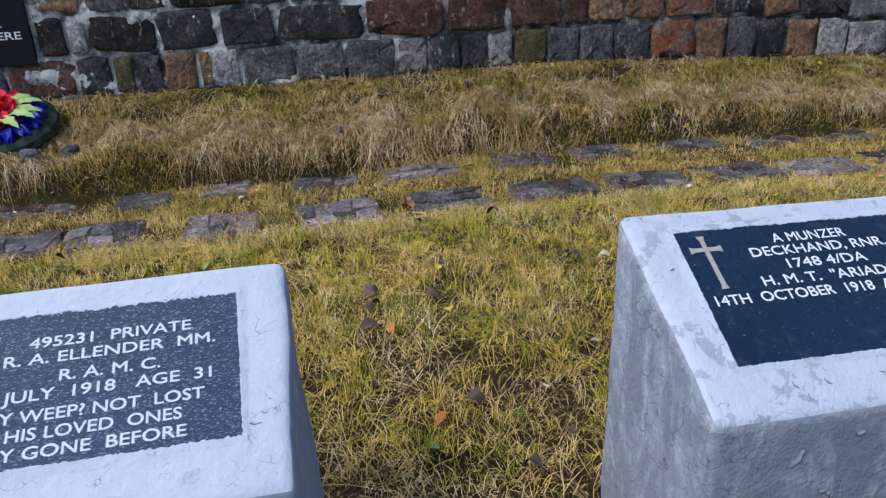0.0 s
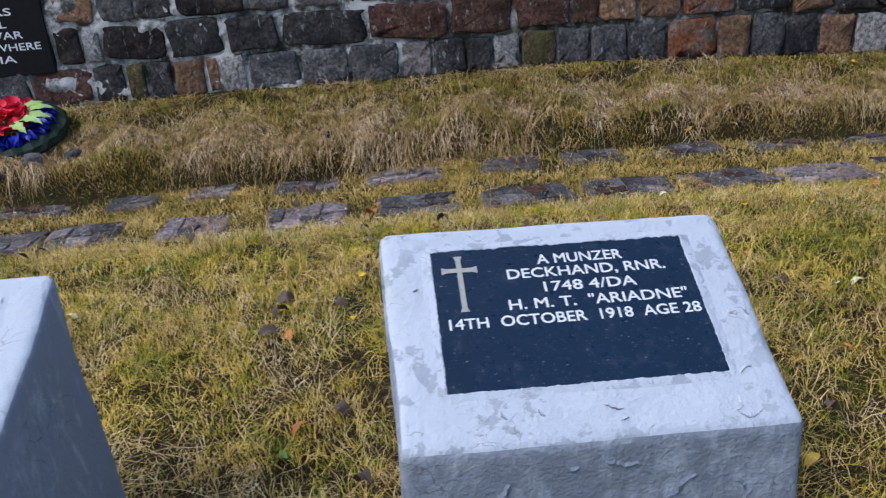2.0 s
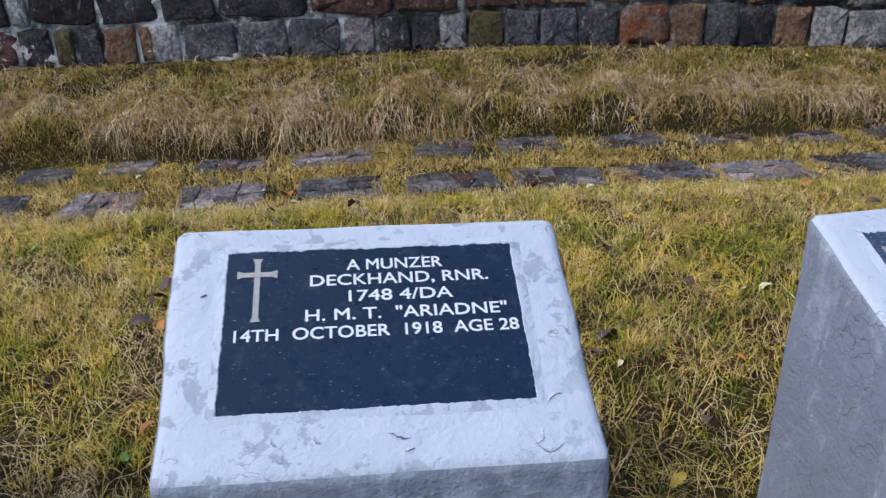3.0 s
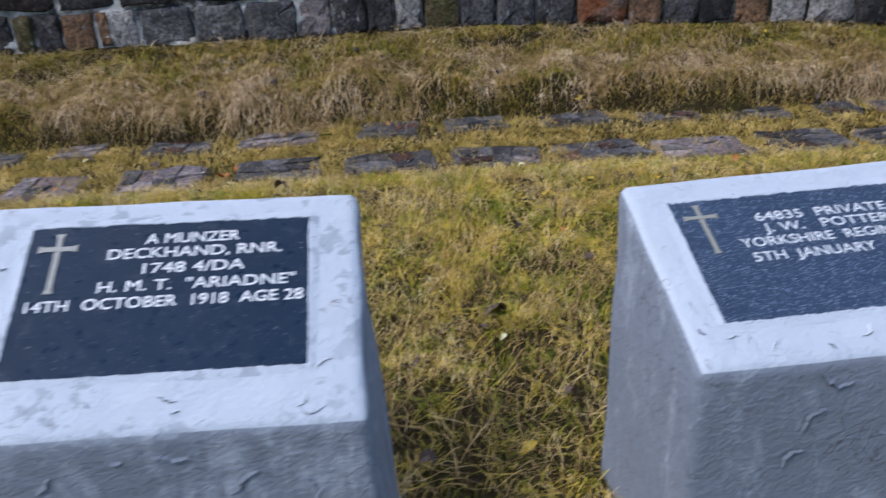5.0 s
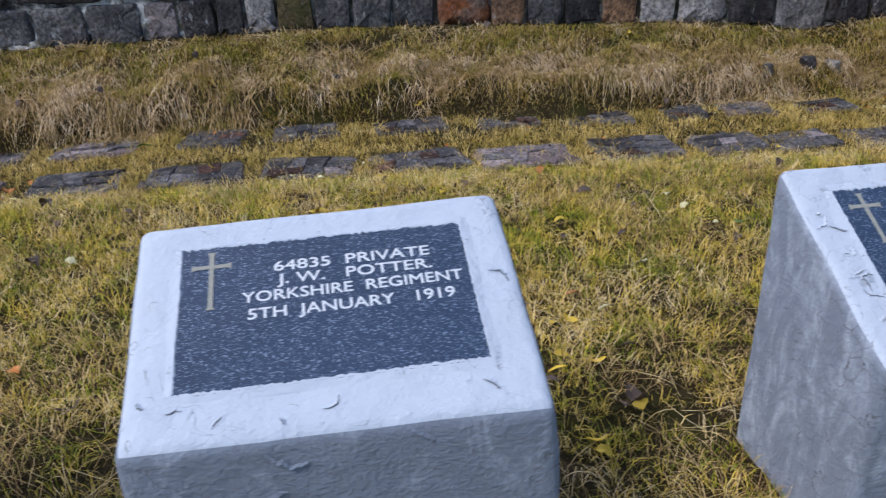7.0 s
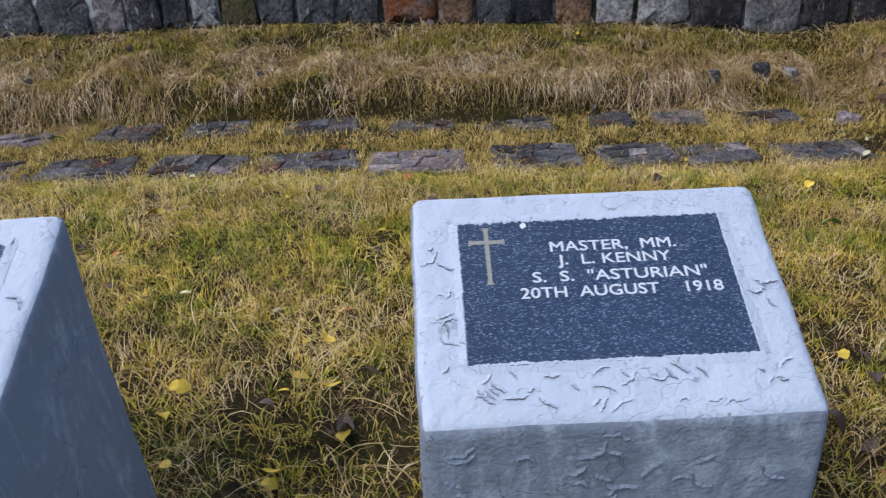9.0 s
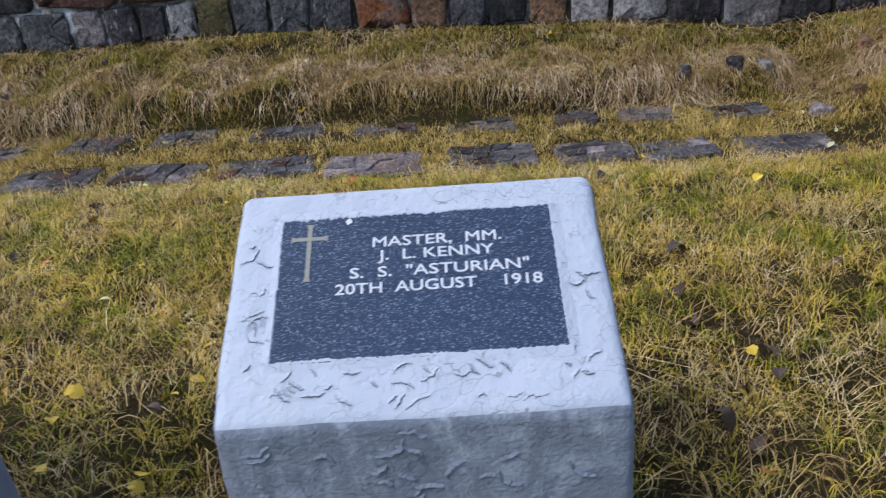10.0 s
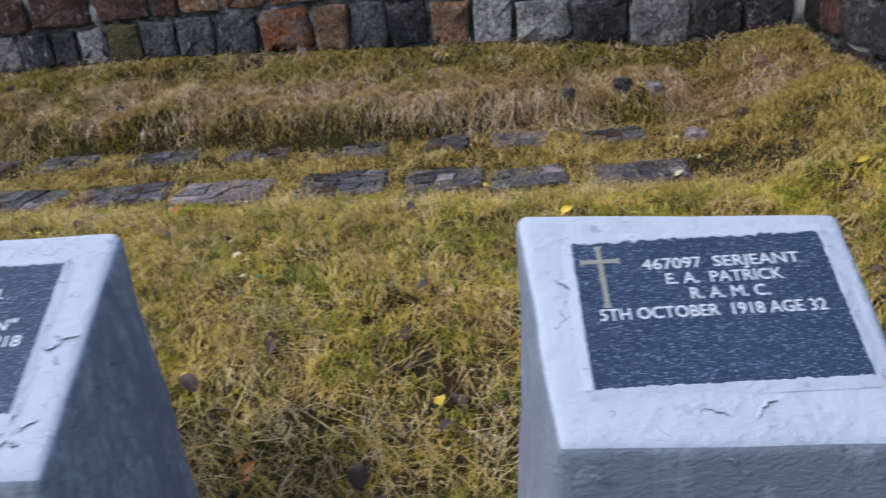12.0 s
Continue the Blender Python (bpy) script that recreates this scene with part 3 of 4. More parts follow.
        fl.matrix_basis = pose(rng_.uniform(-0.43, 0.43) * w, front[0] - 0.0015 + 0.018 * (1 - fz / (front[1] - base)), fz, 90, 0, 0) @ pose(0, 0, 0, 0, 0, rng_.uniform(-50, 50))
    if seed == 4:
        bm = bmesh.new()
        bmesh.ops.create_circle(bm, cap_ends=True, segments=11, radius=0.0062)
        for v in bm.verts:
            v.co *= 1 + 0.5 * noise.noise(v.co * 300)
        chip = part("paint_splash", bm, LETTER, slab, "splash of white paint")
        chip.matrix_basis = pose(-0.25 * pw, 0.5 * ph - 0.04 * ph, 0.003)
    if not gap:
        return tagged(root, label, "grave marker", "row of grave markers")
    bm = bmesh.new()
    box(bm, -pw * 0.47, pw * (gap - 0.5), -0.0024, 0.0, -0.004, 0.0022)
    g = part("open_joint", bm, GAP, root)
    g.matrix_basis = m @ pose(0.01, -ph / 2 - 0.0005, 0.0002)
    return tagged(root, label, "grave marker", "row of grave markers")


SPECKLED = (PAINT, SHADED_COAT, GRANITE, LETTER_DULL, CROSS_DULL)
grave_marker(-0.997, 0.612, (0.167, 0.692), (-0.235, 0.495), -1.0, (0.45, 0.283, -0.008, 0.018),
             [("495231  PRIVATE", 0.275, 0.83, 0.21), ("R. A. ELLENDER  MM.", 0.20, 0.915, 0.32), ("R. A. M. C.", 0.39, 0.725, 0.45),
              ("JULY  1918   AGE  31", 0.215, 0.90, 0.56), ("Y WEEP? NOT  LOST", 0.215, 0.875, 0.69), ("HIS LOVED  ONES", 0.245, 0.80, 0.80), ("Y GONE  BEFORE", 0.235, 0.815, 0.91)],
             SPECKLED, 1, "white-painted concrete pedestal grave marker with speckled grey plaque, in grass", taper=0.06, flakes=(3, 2))
grave_marker(0.226, 0.630, (0.071, 0.726), (-0.310, 0.512), -0.5, (0.456, 0.285, 0.0, 0.021),
             [("A MUNZER", 0.41, 0.745, 0.115), ("DECKHAND, RNR.", 0.285, 0.90, 0.215), ("1748 4/DA", 0.415, 0.77, 0.325), ("H. M. T.  \"ARIADNE\"", 0.27, 0.95, 0.44),
              ("14TH  OCTOBER  1918  AGE 28", 0.04, 0.98, 0.55)],
             (PAINT_FLAKED, SHADED_WASHED_COAT, SLATE, LETTER, CROSS), 2, "flaking white pedestal grave marker with black slate plaque, in grass", taper=0.015, roll=-0.032, flakes=(8, 7), cross=0.009)
grave_marker(1.329, 0.605, (0.108, 0.680), (-0.292, 0.511), 2.0, (0.456, 0.279, -0.002, 0.012),
             [("64835  PRIVATE", 0.32, 0.87, 0.20), ("J. W.   POTTER.", 0.33, 0.87, 0.30), ("YORKSHIRE  REGIMENT", 0.21, 0.97, 0.41), ("5TH  JANUARY   1919", 0.23, 0.93, 0.53)],
             SPECKLED, 3, "white-painted concrete pedestal grave marker with dripped paint and granite plaque", 0.95, (0.01, -0.02), flakes=(8, 8))
grave_marker(2.519, 0.622, (0.212, 0.638), (-0.183, 0.423), 1.0, (0.460, 0.28, 0.0, 0.018),
             [("MASTER,  MM.", 0.34, 0.81, 0.21), ("J.  L. KENNY", 0.36, 0.78, 0.31), ("S.  S.  \"ASTURIAN\"", 0.26, 0.90, 0.43), ("20TH  AUGUST    1918", 0.21, 0.94, 0.54)],
             (PAINT_CRACKED, SHADED_WASHED_COAT, GRANITE, LETTER_DULL, CROSS_DULL), 4, "cracked white pedestal grave marker with speckled granite plaque", 0.55, flare=(0.0, 0.0), roll=-0.014, flakes=(48, 24))
grave_marker(3.783, 0.525, (0.240, 0.586), (-0.125, 0.392), 4.0, (0.395, 0.264, 0.016, 0.018),
             [("467097  SERJEANT", 0.27, 0.885, 0.19), ("E. A.  PATRICK", 0.35, 0.80, 0.30), ("R. A. M. C.", 0.43, 0.73, 0.41), ("5TH OCTOBER  1918 AGE 32", 0.07, 0.92, 0.53)],
             SPECKLED, 5, "white-painted concrete pedestal grave marker with blue-grey granite plaque", 0.0, (-0.06, -0.03), (0.04, 0.0), 0.06, roll=-0.042, flakes=(3, 3))


# ---------------------------------------------------------------- inscribed panel and wreath at the wall
bm = bmesh.new()
box(bm, -3.4, -1.935, WALL_Y - 0.022, WALL_Y + 0.035, 0.575, 1.24)
bmesh.ops.bevel(bm, geom=bm.edges[:], offset=0.004, segments=1, affect="EDGES")
panel = tagged(part("memorial_panel", bm, PANEL), "black stone memorial panel with white lettering on the wall", "memorial panel")
for text, x0, x1, z in (("FICERS", -2.42, -2.11, 0.935), ("O FELL", -2.42, -2.155, 0.865), ("AT WAR", -2.42, -2.075, 0.80), ("ELSEWHERE", -2.42, -1.985, 0.73), ("USSIA", -2.42, -2.145, 0.66)):
    letters(text, x1 - x0, 0.042, LETTER, panel, pose((x0 + x1) / 2, WALL_Y - 0.0235, z + 0.016, 90, 0, 0))


def petal_mesh(r, cup, seed):
    rng = random.Random(seed)
    bm = bmesh.new()
    n = 14
    mid = bm.verts.new((0, 0, 0))
    r1, r2 = [], []
    for i in range(n):
        a = 2 * math.pi * i / n
        k = 0.86 + 0.14 * math.cos(2 * a) + rng.uniform(-0.06, 0.06)
        r1.append(bm.verts.new((0.55 * r * k * math.cos(a), 0.55 * r * k * math.sin(a), cup * 0.35 + rng.uniform(-0.1, 0.1) * cup)))
        r2.append(bm.verts.new((r * k * math.cos(a), r * k * math.sin(a), cup + rng.uniform(-0.25, 0.25) * cup)))
    for i in range(n):
        j = (i + 1) % n
        bm.faces.new((mid, r1[i], r1[j]))
        bm.faces.new((r1[i], r2[i], r2[j], r1[j]))
    return bm


def leaf_mesh(length, width, lobes=0, curl=0.15, stem=0.0):
    """A folded leaf blade along x with a toothed rim and a drawn-out tip, and a stem behind it where it has one."""
    bm = bmesh.new()
    n = 14
    left, spine, right = [], [], []
    for i in range(n + 1):
        t = i / n
        half = width / 2 * (math.sin(math.pi * t ** 0.72) ** 0.85) * (1.05 if i % 2 else 0.93)
        if lobes:
            half *= 0.72 + 0.45 * abs(math.sin(lobes * math.pi * t))
        z = curl * length * math.sin(math.pi * t) * 0.5
        spine.append(bm.verts.new((length * t, 0, z - 0.04 * length)))
        if 0 < i < n:
            left.append(bm.verts.new((length * t + 0.1 * half, half, z + 0.03 * length)))
            right.append(bm.verts.new((length * t + 0.1 * half, -half, z + 0.03 * length)))
        else:
            left.append(spine[-1])
            right.append(spine[-1])
    for i in range(n):
        for ring in ((spine[i], spine[i + 1], left[i + 1], left[i]), (right[i], right[i + 1], spine[i + 1], spine[i])):
            bm.faces.new(list(dict.fromkeys(ring)))
    if stem:
        w_ = 0.012 * length
        a_, b_ = [bm.verts.new((0.02 * length, k, -0.04 * length)) for k in (-w_, w_)]
        c_, d_ = [bm.verts.new((-stem * length, k + 0.1 * length, -0.01 * length)) for k in (w_, -w_)]
        bm.faces.new((a_, b_, c_, d_))
    return bm


RED = plain("red_cloth", (0.68, 0.012, 0.035), (0.85, 0.04, 0.08), 0.7, 60.0)
BLACK = plain("black_plastic", (0.012, 0.012, 0.012), (0.02, 0.02, 0.02), 0.5)
BLUE = plain("blue_foil", (0.003, 0.008, 0.16), (0.006, 0.02, 0.36), 0.4, 30.0)
LIME = plain("lime_cloth_leaf", (0.28, 0.42, 0.10), (0.45, 0.60, 0.22), 0.6, 30.0)
PINE = plain("dark_green_plastic", (0.004, 0.012, 0.007), (0.012, 0.03, 0.016), 0.6, 60.0)

WX, WY = -2.11, 3.37
wreath = new("poppy_wreath")
wreath.matrix_basis = pose(WX, WY, float(height(WX, WY)) + 0.06, 18, 0, 8)
bm = bmesh.new()
R0, R1 = 0.27, 0.075
rings = []
for i in range(40):
    a = 2 * math.pi * i / 40
    row = []
    for k in range(10):
        b = 2 * math.pi * k / 10
        rr = R0 + R1 * math.cos(b) * (1 + 0.12 * math.sin(i * 2.4 + k))
        row.append(bm.verts.new((rr * math.cos(a), rr * math.sin(a), 0.045 * math.sin(b) * (1 + 0.2 * math.sin(i * 3.1 + k * 2)))))
    rings.append(row)
for i in range(40):
    for k in range(10):
        bm.faces.new((rings[i][k], rings[(i + 1) % 40][k], rings[(i + 1) % 40][(k + 1) % 10], rings[i][(k + 1) % 10]))
part("ring", bm, PINE, wreath, "dark green wreath ring")
rng = random.Random(21)
blue_me = None
for i in range(100):
    a = radians(-165 + 2.0 * i)
    if blue_me is None:
        ob = part("foil_leaf", leaf_mesh(0.13, 0.055, 0, 0.4), BLUE, wreath, "blue foil leaf")
        blue_me = ob.data
    else:
        ob = new("foil_leaf", blue_me)
        ob.parent = wreath
    ob.matrix_basis = pose(0.17 * math.cos(a), 0.17 * math.sin(a), 0.035 + rng.uniform(0, 0.02), rng.uniform(-25, 25), rng.uniform(-15, 20), math.degrees(a) + rng.uniform(-35, 35))
red_me = eye_me = None
for i in range(110):
    a, r = rng.uniform(0, 2 * math.pi), 0.18 * math.sqrt(rng.random())
    if red_me is None:
        fl = part("poppy", petal_mesh(0.043, 0.020, 3), RED, wreath, "red cloth poppy", True)
        red_me = fl.data
    else:
        fl = new("poppy", red_me)
        fl.parent = wreath
    fl.matrix_basis = pose(r * math.cos(a) + 0.0, r * math.sin(a) + 0.035, 0.115 - 1.7 * r * r + rng.uniform(-0.02, 0.02), rng.uniform(-40, 25), rng.uniform(-30, 30), rng.uniform(0, 360))
    if eye_me is None:
        bm = bmesh.new()
        bmesh.ops.create_icosphere(bm, subdivisions=1, radius=0.008)
        ob = part("eye", bm, BLACK, fl, "black poppy centre")
        eye_me = ob.data
    else:
        ob = new("eye", eye_me)
        ob.parent = fl
    ob.matrix_basis = pose(0, 0, 0.006)
lime_me = None
for k, (a, r, s) in enumerate(((-8, 0.13, 0.95), (12, 0.13, 1.0), (-28, 0.13, 0.9), (-50, 0.13, 0.8), (160, 0.14, 1.0), (185, 0.14, 0.9), (28, 0.13, 0.8))):
    if lime_me is None:
        ob = part("cloth_leaf", leaf_mesh(0.16, 0.07, 3, 0.25), LIME, wreath, "bright green cloth leaf", True)
        lime_me = ob.data
    else:
        ob = new("cloth_leaf", lime_me)
        ob.parent = wreath
    ob.matrix_basis = pose(r * math.cos(radians(a)), r * math.sin(radians(a)), 0.10, rng.uniform(-15, 15), rng.uniform(0, 15), a) @ Matrix.Scale(s, 4)
tagged(wreath, "red poppy wreath with blue foil and bright green leaves", "wreath")


# ---------------------------------------------------------------- fallen leaves
LEAFS = {
    "yellow": leaf_mat("yellow_leaf", (0.55, 0.36, 0.02), (0.72, 0.52, 0.06)),
    "pale": leaf_mat("pale_leaf", (0.50, 0.47, 0.24), (0.62, 0.58, 0.36)),
    "brown": leaf_mat("brown_leaf", (0.05, 0.034, 0.026), (0.12, 0.08, 0.058)),
    "orange": leaf_mat("orange_leaf", (0.42, 0.14, 0.03), (0.55, 0.22, 0.05)),
    "green": leaf_mat("green_leaf", (0.10, 0.20, 0.04), (0.18, 0.30, 0.08)),
}
leaf_data = {}
for tone, mat in LEAFS.items():
    for k in range(3):
        ob = part("fallen_leaf", leaf_mesh(0.052, (0.030, 0.036, 0.026)[k], (0, 2, 0)[k], (0.2, 0.5, -0.35)[k] * (2.2 if tone == "brown" else 1), 0.4), mat)
        leaf_data[tone, k] = ob.data
        bpy.data.objects.remove(ob)


def fallen_leaf(x, y, tone, scale, rng, lift=0.035):
    ob = new("fallen_leaf", leaf_data[tone, rng.randrange(3)])
    ob.matrix_basis = pose(x, y, float(height(x, y)) + lift, rng.uniform(-30, 30), rng.uniform(-25, 25), rng.uniform(0, 360)) @ Matrix.Scale(scale, 4)
    words = {"yellow": "yellow birch leaf fallen on the grass", "pale": "pale dry leaf fallen on the grass", "brown": "dark curled dead leaf lying on the grass",
             "orange": "rust-orange leaf fallen on the ground", "green": "green leaf fallen on the grass"}
    return tagged(ob, words[tone], "fallen leaf", "fallen leaves")


def blocked(x, y, gap=0.02):
    return any(abs(x - cx) < w / 2 + gap and yf - gap < y < yr + gap for cx, w, yf, yr in FOOT)


rng = random.Random(77)
for x, y, tone, s in ((-0.115, 2.22, "orange", 1.5), (-0.09, 2.14, "pale", 1.3), (1.263, 1.539, "yellow", 1.1), (1.21, 1.50, "yellow", 1.0), (1.20, 1.177, "orange", 0.9), (3.291, 0.574, "yellow", 0.8),
                      (-0.358, 0.489, "orange", 1.1), (0.892, 0.177, "yellow", 1.0), (-0.193, 1.147, "brown", 1.0), (0.597, 0.524, "brown", 1.3), (2.006, 0.40, "brown", 1.6), (2.267, 0.994, "pale", 0.9),
                      (1.402, 0.933, "pale", 0.9), (1.505, 0.961, "pale", 1.0), (3.65, 1.652, "yellow", 1.2), (0.858, 0.728, "brown", 1.5), (1.845, 0.219, "yellow", 1.1), (-0.42, 1.0, "brown", 1.5),
                      (-0.15, 1.35, "yellow", 0.9), (0.30, 2.75, "green", 1.5), (2.60, 0.737, "yellow", 0.8), (1.75, 0.62, "yellow", 1.0), (1.9, 0.7, "yellow", 0.9), (1.62, 0.5, "yellow", 1.1)):
    fallen_leaf(x, y, tone, s, rng)
for x, y, tone, s in ((1.57, 0.42, "yellow", 1.1), (1.82, 0.48, "yellow", 1.1), (1.86, 0.57, "yellow", 0.9), (1.99, 0.52, "yellow", 1.0), (1.65, 0.23, "yellow", 0.8), (1.89, 0.16, "yellow", 0.8),
                      (2.04, 0.75, "pale", 1.1), (3.16, 0.17, "orange", 0.8), (1.96, 0.69, "yellow", 0.9), (2.09, 0.52, "brown", 1.2), (0.45, 0.71, "orange", 0.9), (2.66, 1.21, "green", 0.9),
                      (2.2, 1.56, "brown", 1.2), (-0.45, 1.21, "brown", 1.3), (-0.40, 1.12, "brown", 1.2), (0.31, 1.28, "brown", 1.1), (-0.24, 0.61, "brown", 1.2), (0.21, 0.78, "pale", 1.0), (0.01, 1.53, "yellow", 0.9)):
    fallen_leaf(x, y, tone, s, rng)
for x, y, tone, s in ((2.77, 0.56, "brown", 1.3), (2.72, 0.54, "brown", 1.2), (3.15, 0.73, "brown", 1.4), (3.33, 0.51, "brown", 1.3), (3.22, 0.44, "brown", 1.1), (3.2, 0.26, "brown", 1.3), (2.89, 0.32, "orange", 0.9),
                      (3.416, 1.889, "yellow", 1.0), (2.664, 0.621, "brown", 1.4), (3.316, 0.619, "brown", 1.4), (2.783, 0.885, "brown", 1.2), (3.129, 0.85, "brown", 1.4), (2.59, 1.2, "pale", 0.9), (2.82, 0.81, "brown", 1.0), (3.24, 1.08, "brown", 1.3), (3.69, 1.02, "brown", 1.4), (3.71, 0.84, "brown", 1.2), (2.853, 0.399, "orange", 0.8),
                      (3.6, 1.28, "green", 1.3), (3.14, 0.28, "brown", 1.4), (2.87, 0.33, "orange", 0.8)):
    fallen_leaf(x, y, tone, s, rng)
for i in range(165):
    x, y = rng.uniform(-2.2, 5.0), rng.uniform(0.1, 2.2) if i % 4 else rng.uniform(2.2, 3.8)
    if not blocked(x, y):
        right = x > 1.2
        tone = rng.choices(("brown", "yellow", "pale", "orange", "green"), (8, 2.2 if right else 0.8, 1.6, 0.9, 0.4))[0]
        fallen_leaf(x, y, tone, rng.uniform(0.55, 1.1) * (1.05 if tone == "brown" else 0.95), rng, rng.uniform(0.022, 0.042))


for i in range(120):
    x, y = rng.uniform(-2.2, 4.6), rng.choice((rng.uniform(2.16, 2.5), rng.uniform(2.66, 2.95)))
    fallen_leaf(x, y, rng.choice(("brown", "brown", "pale", "pale", "orange")), rng.uniform(0.28, 0.6), rng, rng.uniform(0.018, 0.03))


# ---------------------------------------------------------------- stone path
bm = bmesh.new()
xs = np.arange(-3.2, 5.1, 0.1)
rows = [[bm.verts.new((x, y + 0.02 * math.sin(5 * x + y), float(height(x, y + 0.02 * math.sin(5 * x + y))) + 0.004)) for x in xs] for y in np.linspace(2.14, 2.88, 9)]
for lo, hi in zip(rows, rows[1:]):
    for i in range(len(xs) - 1):
        bm.faces.new((lo[i], lo[i + 1], hi[i + 1], hi[i]))
path = tagged(part("path", bm, SOIL), "sunken path of two rows of worn stones in turf", "path", kind="structure")


def paving_stone(x0, x1, y0, y1, pink, seed):
    rng_ = random.Random(seed)
    w, d = x1 - x0, y1 - y0
    bm = rough_stone(w + 0.03, d + 0.02, 0.06, seed, 0.002, 0.08)
    for v in bm.verts:
        v.co.y += 0.005 * noise.noise(v.co * 22 + Vector((seed, 0, 0)))
    ob = part("paving_stone", bm, PAVING_PINK if pink else PAVING, path)
    cx, cy = (x0 + x1) / 2, (y0 + y1) / 2
    m = pose(cx, cy, float(height(cx, cy)) + 0.012, rng_.uniform(-1.5, 1.5), rng_.uniform(-1.5, 1.5), rng_.uniform(-7, 7))
    ob.matrix_basis = m @ pose(0, 0, 0, -90, 0, 0)
    # the split top: uneven plates with open cracks between them
    cols, ranks = max(2, round(w / 0.11)), 2 + (rng_.random() < 0.45)
    grid = [[(w * 0.93 * (a / cols - 0.5) + rng_.uniform(-0.3, 0.3) * w / cols, d * 0.9 * (b / ranks - 0.5) + rng_.uniform(-0.26, 0.26) * d / ranks) for a in range(cols + 1)] for b in range(ranks + 1)]
    for b in range(ranks):
        for a in range(cols):
            if rng_.random() < 0.24:
                continue
            quad = [grid[b][a], grid[b][a + 1], grid[b + 1][a + 1], grid[b + 1][a]]
            mx, mz = sum(q[0] for q in quad) / 4, sum(q[1] for q in quad) / 4
            rim = []
            for (qx, qz), (nx, nz) in zip(quad, quad[1:] + quad[:1]):
                rim.append((qx - mx, qz - mz))
                t_ = rng_.uniform(0.35, 0.65)
                rim.append(((qx + (nx - qx) * t_ - mx) * rng_.uniform(0.86, 1.06), (qz + (nz - qz) * t_ - mz) * rng_.uniform(0.86, 1.06)))
            bm = bmesh.new()
            slope_x, slope_z, top = rng_.uniform(-0.05, 0.05), rng_.uniform(-0.05, 0.05), rng_.uniform(0.009, 0.016)
            low = [bm.verts.new((x * 0.95, 0.004, z * 0.95)) for x, z in rim]
            mid_ = [bm.verts.new((x * 0.94, 0.003 - top + slope_x * x + slope_z * z, z * 0.94)) for x, z in rim]
            upper = [bm.verts.new((x * 0.88, -top + slope_x * x + slope_z * z, z * 0.86)) for x, z in rim]
            for p_, q_ in ((low, mid_), (mid_, upper)):
                for i in range(8):
                    bm.faces.new((p_[i], p_[(i + 1) % 8], q_[(i + 1) % 8], q_[i]))
            bm.faces.new(upper)
            fl = part("flake", bm, STONES[rng_.choice("pgpgp" if pink else "gdgdgpgb")], ob)
            fl.matrix_basis = pose(mx, 0, mz)


SLABS = []
front_x = (-1.95, -1.62, -1.60, -1.28, -1.10, -0.77, -0.61, -0.22, -0.06, 0.31, 0.44, 0.85, 0.95, 1.37, 1.44, 1.89, 1.95, 2.38, 2.50, 2.91, 3.00, 3.33, 3.37, 3.70, 3.80, 4.24)
back_x = (-2.0, -1.65, -1.45, -1.2, -1.04, -0.82, -0.60, -0.25, -0.12, 0.31, 0.51, 0.82, 0.97, 1.29, 1.48, 1.85, 2.03, 2.34, 2.50, 2.85, 3.05, 3.25, 3.38, 3.64, 3.82, 4.12)
rng = random.Random(5)
for row, (ys, ye), pinks in ((front_x, (2.18, 2.45), (2, 3, 8)), (back_x, (2.72, 2.93), (2, 4, 11))):
    for k in range(len(row) // 2):
        y0, y1 = ys + rng.uniform(-0.02, 0.02), ye + rng.uniform(-0.02, 0.03)
        SLABS.append((row[2 * k], row[2 * k + 1], y0, y1, k in pinks))

# half-buried stones in the bank
def bank_stone(x, y, s, code, seed, up):
    bm = bmesh.new()
    bmesh.ops.create_cube(bm, size=1.35 * s)
    bmesh.ops.bevel(bm, geom=bm.edges[:], offset=0.22 * s, segments=1, affect="EDGES")
    bmesh.ops.subdivide_edges(bm, edges=bm.edges[:], cuts=1, use_grid_fill=True)
    for v in bm.verts:
        v.co *= 1 + 0.45 * noise.noise(v.co * 17 + Vector((seed, 0, 0)))
        v.co.x *= 1.2
    ob = part("bank_stone", bm, STONES[code])
    ob.matrix_basis = pose(x, y, float(height(x, y)) + up, 0, 0, seed * 40)
    return tagged(ob, "grey stone half buried in the grassy bank", "stone", "stones in the bank")


for k, (x, y, s, c, up) in enumerate(((3.78, 3.14, 0.055, "g", 0.015), (4.07, 3.20, 0.06, "d", 0.02), (4.23, 3.24, 0.055, "l", 0.02), (-2.05, 2.97, 0.06, "g", 0.02), (-1.86, 3.05, 0.055, "l", 0.03),
                                      (-1.7, 3.15, 0.05, "g", 0.03), (-2.25, 2.98, 0.065, "l", 0.03), (1.3, 3.2, 0.035, "d", 0.02), (4.35, 2.75, 0.06, "p", 0.01), (4.6, 2.9, 0.05, "n", 0.01), (4.8, 3.3, 0.06, "n", 0.02))):
    bank_stone(x, y, s, c, k + 1, up)


